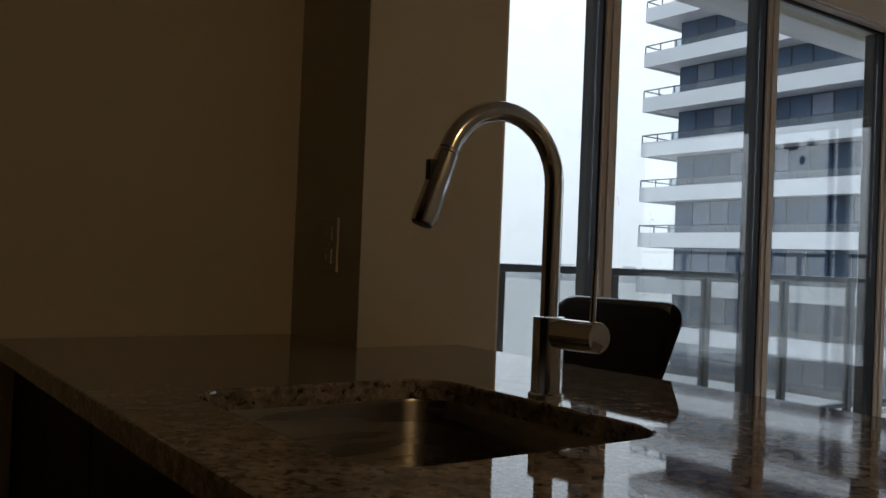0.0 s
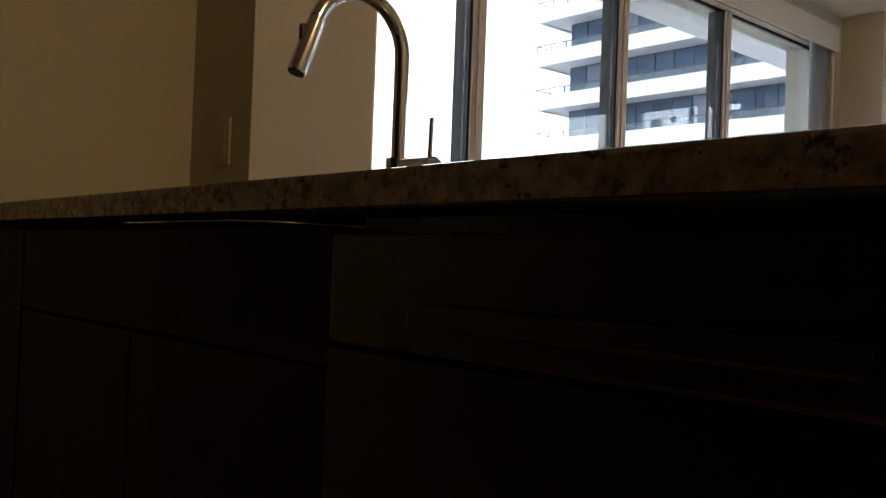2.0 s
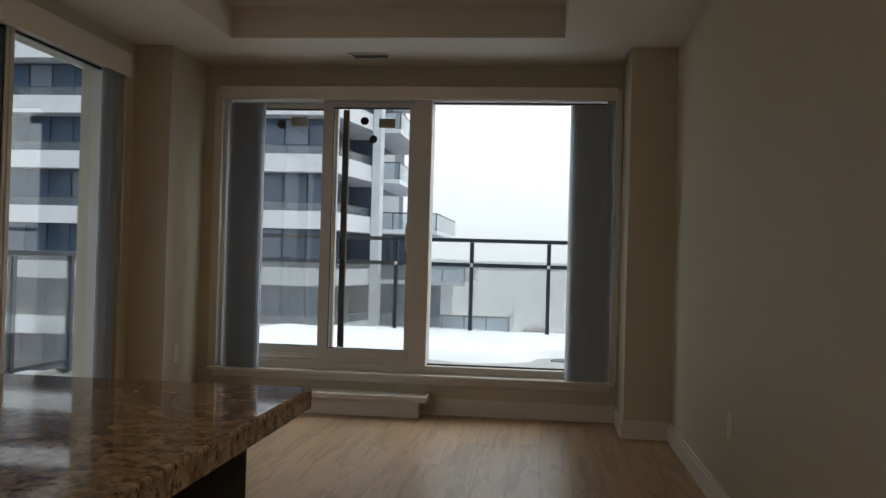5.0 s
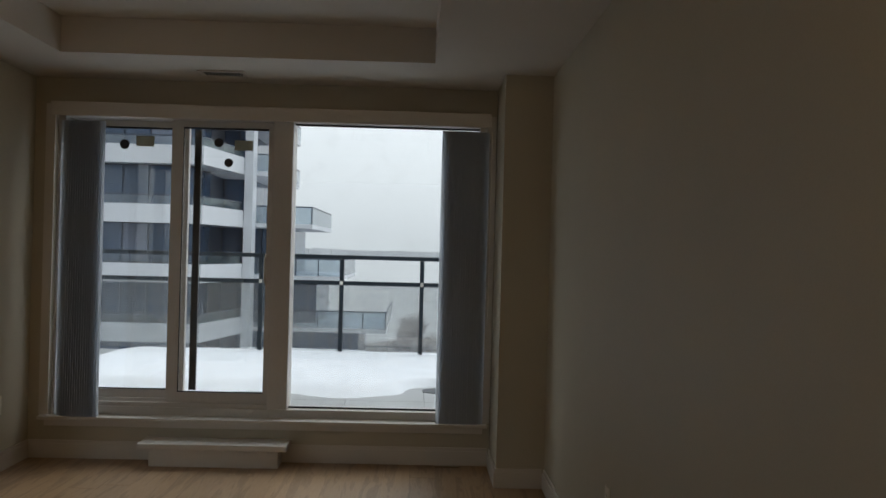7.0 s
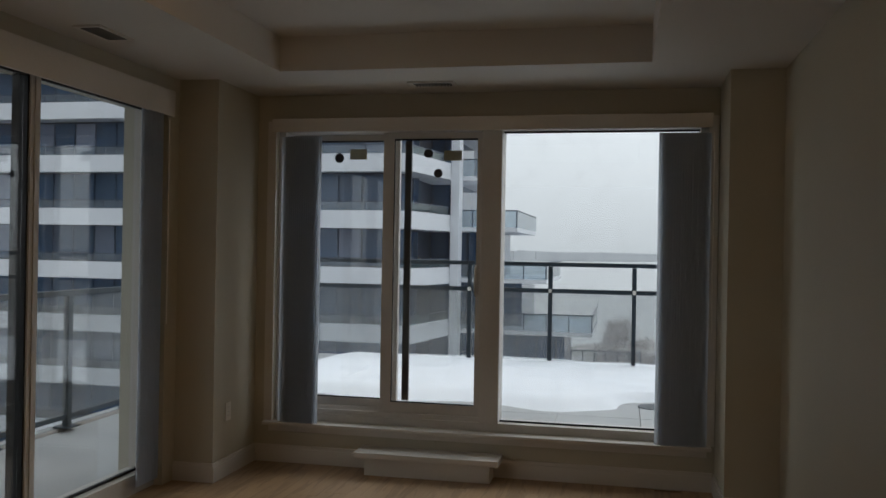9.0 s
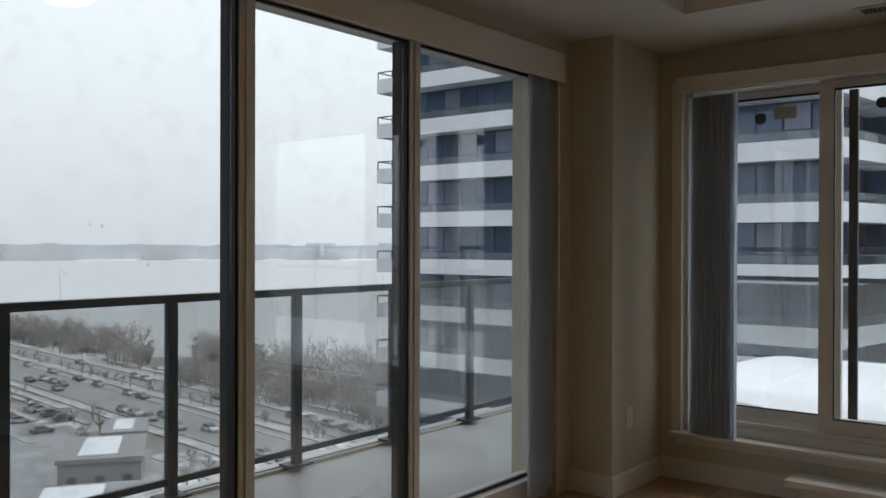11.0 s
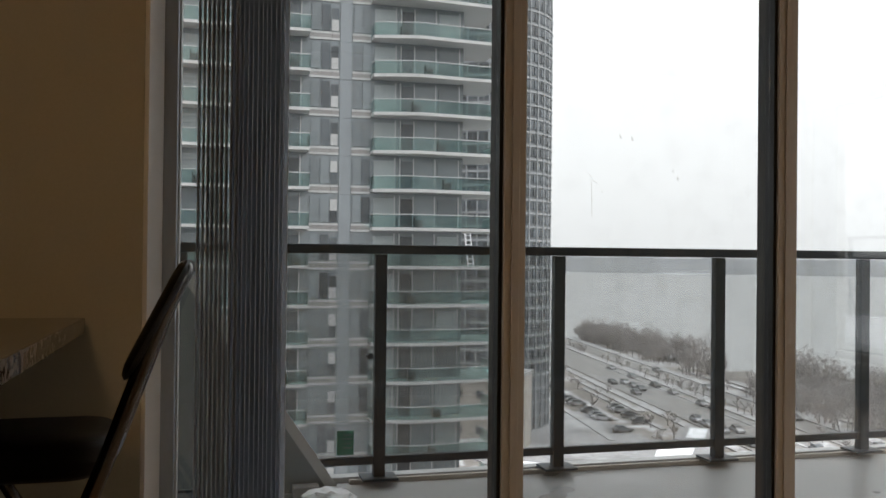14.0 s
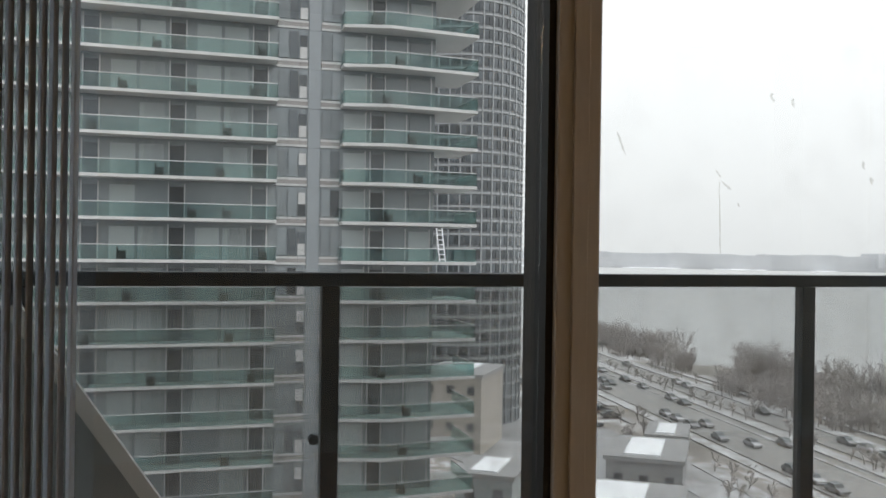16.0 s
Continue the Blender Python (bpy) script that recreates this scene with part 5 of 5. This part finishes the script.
post_b = mesh_of("mullion", box(-0.06, -0.045, 0, 0.07, 0.045, 2.5), M["b_slab"])
seat_b = mesh_of("balcony_seat", boxes((-0.28, -0.3, 0, 0.28, 0.3, 0.42), (-0.28, -0.3, 0.42, 0.28, -0.2, 0.85), (0.1, -0.2, 0.42, 0.28, 0.3, 0.6)), M["gasket"])
for k in range(-8, 12):
    z = -0.02 + FB * k
    left = part("balcony", box(BX - 0.3, -38.0, z, BX + 1.5, 8.9, z + 0.22), M["b_slab"], tower_b)
    part("balcony_guard", boxes((BX + 1.42, -38.0, z + 0.22, BX + 1.46, 8.9, z + 1.22), (BX - 0.2, 8.85, z + 0.22, BX + 1.42, 8.89, z + 1.22)), M["b_guard"], left)
    part("guard_rail", boxes((BX + 1.40, -38.0, z + 1.221, BX + 1.48, 8.92, z + 1.28)), M["b_slab"], left)
    right = part("balcony", outline_prism([(BX - 0.3, 13.8), (BX + 1.0, 13.8), (BX + 1.9, 17.2), (BX + 1.2, 24.4), (BX - 4.5, 24.4), (BX - 4.5, 21.3), (BX - 0.3, 21.3)], z, z + 0.24), M["b_slab"], tower_b)
    gb = bmesh.new()
    edge = [(BX - 0.2, 13.84), (BX + 0.96, 13.84), (BX + 1.86, 17.2), (BX + 1.16, 24.36), (BX - 4.4, 24.36)]
    rb = bmesh.new()
    for bmx, za, zb_ in ((gb, z + 0.25, z + 1.22), (rb, z + 1.221, z + 1.28)):
        for (xa, ya), (xb, yb) in zip(edge, edge[1:]):
            q = [bmx.verts.new((xa, ya, za)), bmx.verts.new((xb, yb, za)), bmx.verts.new((xb, yb, zb_)), bmx.verts.new((xa, ya, zb_))]
            d = Vector((yb - ya, xa - xb, 0)).normalized() * 0.05
            q2 = [bmx.verts.new(v_.co - d) for v_ in q]
            for f in ((0, 1, 2, 3), (7, 6, 5, 4), (0, 4, 5, 1), (3, 2, 6, 7), (0, 3, 7, 4), (1, 5, 6, 2)):
                bmx.faces.new([(q + q2)[i] for i in f])
    part("balcony_guard", gb, M["b_guard"], right)
    part("guard_rail", rb, M["b_slab"], right)
    for i in range(17):
        y = 8.0 - i * 1.95
        kind = i % 3
        if kind == 0:
            piece("window", door_b, tower_b, (BX - 0.245, y - 0.2, z + 0.24))
            piece("mullion", post_b, tower_b, (BX - 0.24, y + 0.36, z + 0.24))
            piece("mullion", post_b, tower_b, (BX - 0.24, y - 0.76, z + 0.24))
            piece("window", wide_b, tower_b, (BX - 0.25, y + 1.2 - 1.95 * 1.45, z + 0.24)) if rnd.random() < 0.75 else None
        elif rnd.random() < 0.85:
            piece("panel", pale_b, tower_b, (BX - 0.25, y, z + 0.24))
    for y, m_ in ((14.9, pale_b), (16.7, door_b), (18.1, wide_b), (20.1, wide_b if rnd.random() < 0.5 else pale_b)):
        piece("window" if m_ is not pale_b else "panel", m_, tower_b, (BX - 0.245, y, z + 0.26))
    tall = rnd.random() < 0.55
    for y, m_, dz in ((9.45, tall_b, 0.62), (10.25, tall_b if tall else pane_b, 0.62), (10.95, white_b, 1.50 if tall else 0.62), (10.95, dark_b, 0.62 if tall else 1.50), (12.75, tall_b, 0.62), (13.45, tall_b if not tall else pane_b, 0.62)):
        piece("window" if m_ is not white_b else "panel", m_, tower_b, (BX - 0.245, y, z + dz))
    for y0, y1 in ((9.0, 10.7), (10.72, 11.3), (12.3, 13.75)):
        part("spandrel", box(BX - 0.3, y0, z - 0.10, BX - 0.20, y1, z + 0.06), M["b_slab"], tower_b)
        part("spandrel", box(BX - 0.3, y0, z + 0.36, BX - 0.21, y1, z + 0.52), M["b_slab"], tower_b)
        part("spandrel", box(BX - 0.3, y0, z + 0.07, BX - 0.225, y1, z + 0.35), M["b_brown"], tower_b)
    part("mullion", box(BX - 0.3, 11.35, z - 0.2, BX - 0.19, 12.25, z + FB - 0.21), M["b_pier"], tower_b)
    for y in (15.75, 16.15, 17.25, 19.0, 20.95):
        piece("mullion", post_b, tower_b, (BX - 0.24, y, z + 0.25))
    for i in range(9):
        if rnd.random() < 0.28:
            y = 7.6 - i * 2.3 + rnd.uniform(-0.4, 0.4)
            piece("balcony_seat", seat_b, left, (BX + 0.9, y, z + 0.2205))
    if rnd.random() < 0.7:
        piece("balcony_seat", seat_b, right, (BX + 0.8, rnd.uniform(16, 20), z + 0.2405))

ladder = thing("white_ladder", (-65.35, 21.3, -0.02 + 0.25), "white folding ladder leaning on a tower balcony", "ladder")
for y in (21.05, 21.5):
    part("rail", rod([(-65.3, y + 0.25, 0.24), (-65.5, y, 2.83)], 0.05, 6), M["snow"], ladder)
for i in range(7):
    u_ = (i + 0.5) / 7
    part("rung", rod([(-65.3 - 0.2 * u_, 21.3 - 0.25 * u_, 0.24 + 2.59 * u_), (-65.3 - 0.2 * u_, 21.75 - 0.25 * u_, 0.24 + 2.59 * u_)], 0.035, 6), M["snow"], ladder)

# ---- round tower farther off ----
tower_c = thing("round_tower", (-190, 105, GZ), "distant rounded glass tower with pale floor bands", "building")
ca = Vector((-1.48, 2.17, 0)) + Vector((math.cos(radians(90 + 72.2)), math.sin(radians(90 + 72.2)), 0)) * 200
tower_c.location = (ca.x, ca.y, GZ)
ORIGIN[tower_c.name] = tower_c.location.copy()
R = 14.8
ring = [(ca.x + R * math.cos(a), ca.y + R * math.sin(a)) for a in (2 * math.pi * j / 48 for j in range(48))]
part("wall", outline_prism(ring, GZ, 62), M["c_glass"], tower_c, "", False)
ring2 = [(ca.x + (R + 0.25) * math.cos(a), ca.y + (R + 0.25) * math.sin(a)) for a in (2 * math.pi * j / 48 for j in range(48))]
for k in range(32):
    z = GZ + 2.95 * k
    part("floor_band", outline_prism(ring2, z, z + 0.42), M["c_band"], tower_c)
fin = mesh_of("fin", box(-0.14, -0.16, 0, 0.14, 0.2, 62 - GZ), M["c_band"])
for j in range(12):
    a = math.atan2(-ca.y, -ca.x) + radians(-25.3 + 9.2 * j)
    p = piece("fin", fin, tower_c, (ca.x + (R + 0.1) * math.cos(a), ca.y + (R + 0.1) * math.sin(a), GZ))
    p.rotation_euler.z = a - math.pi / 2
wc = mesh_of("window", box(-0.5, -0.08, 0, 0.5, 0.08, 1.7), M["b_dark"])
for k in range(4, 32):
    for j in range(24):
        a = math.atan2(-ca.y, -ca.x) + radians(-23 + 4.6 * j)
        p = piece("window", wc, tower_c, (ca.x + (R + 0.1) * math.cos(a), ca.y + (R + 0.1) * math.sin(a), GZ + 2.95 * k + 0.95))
        p.rotation_euler.z = a - math.pi / 2

# ---- pavers under the snow, then the plank floor ----
paver = mesh_of("paver", box(-0.297, -0.297, 0, 0.297, 0.297, 0.011, 0.002, 1), M["concrete"])
terrace = bpy.data.objects["terrace_slab"]
for i in range(14):
    for j in range(6):
        piece("paver", paver, terrace, (-3.0 + 0.6 * i, 7.17 + 0.6 * j, TZ - 0.0118))

floor = structure("floor", box(XL - 0.55, YB, -0.12, XR, YF, -0.010), M["joint"])
rnd = random.Random(9)
W = 0.165
lengths = {}
x = XR - W / 2
while x > XL - 0.40:
    y = YB - rnd.uniform(0, 1.4)
    while y < YF:
        n = rnd.choice((1.2, 1.5, 1.8))
        y0, y1 = max(y, YB), min(y + n, YF)
        if y1 - y0 > 0.12:
            key = round(y1 - y0, 2)
            if key not in lengths:
                lengths[key] = mesh_of("plank", box(-W / 2 + 0.0003, -key / 2 + 0.0003, -0.010, W / 2 - 0.0003, key / 2 - 0.0003, 0, 0.0006, 1), M["plank"])
            piece("plank", lengths[key], floor, (x, (y0 + y1) / 2, 0))
        y += n
    x -= W
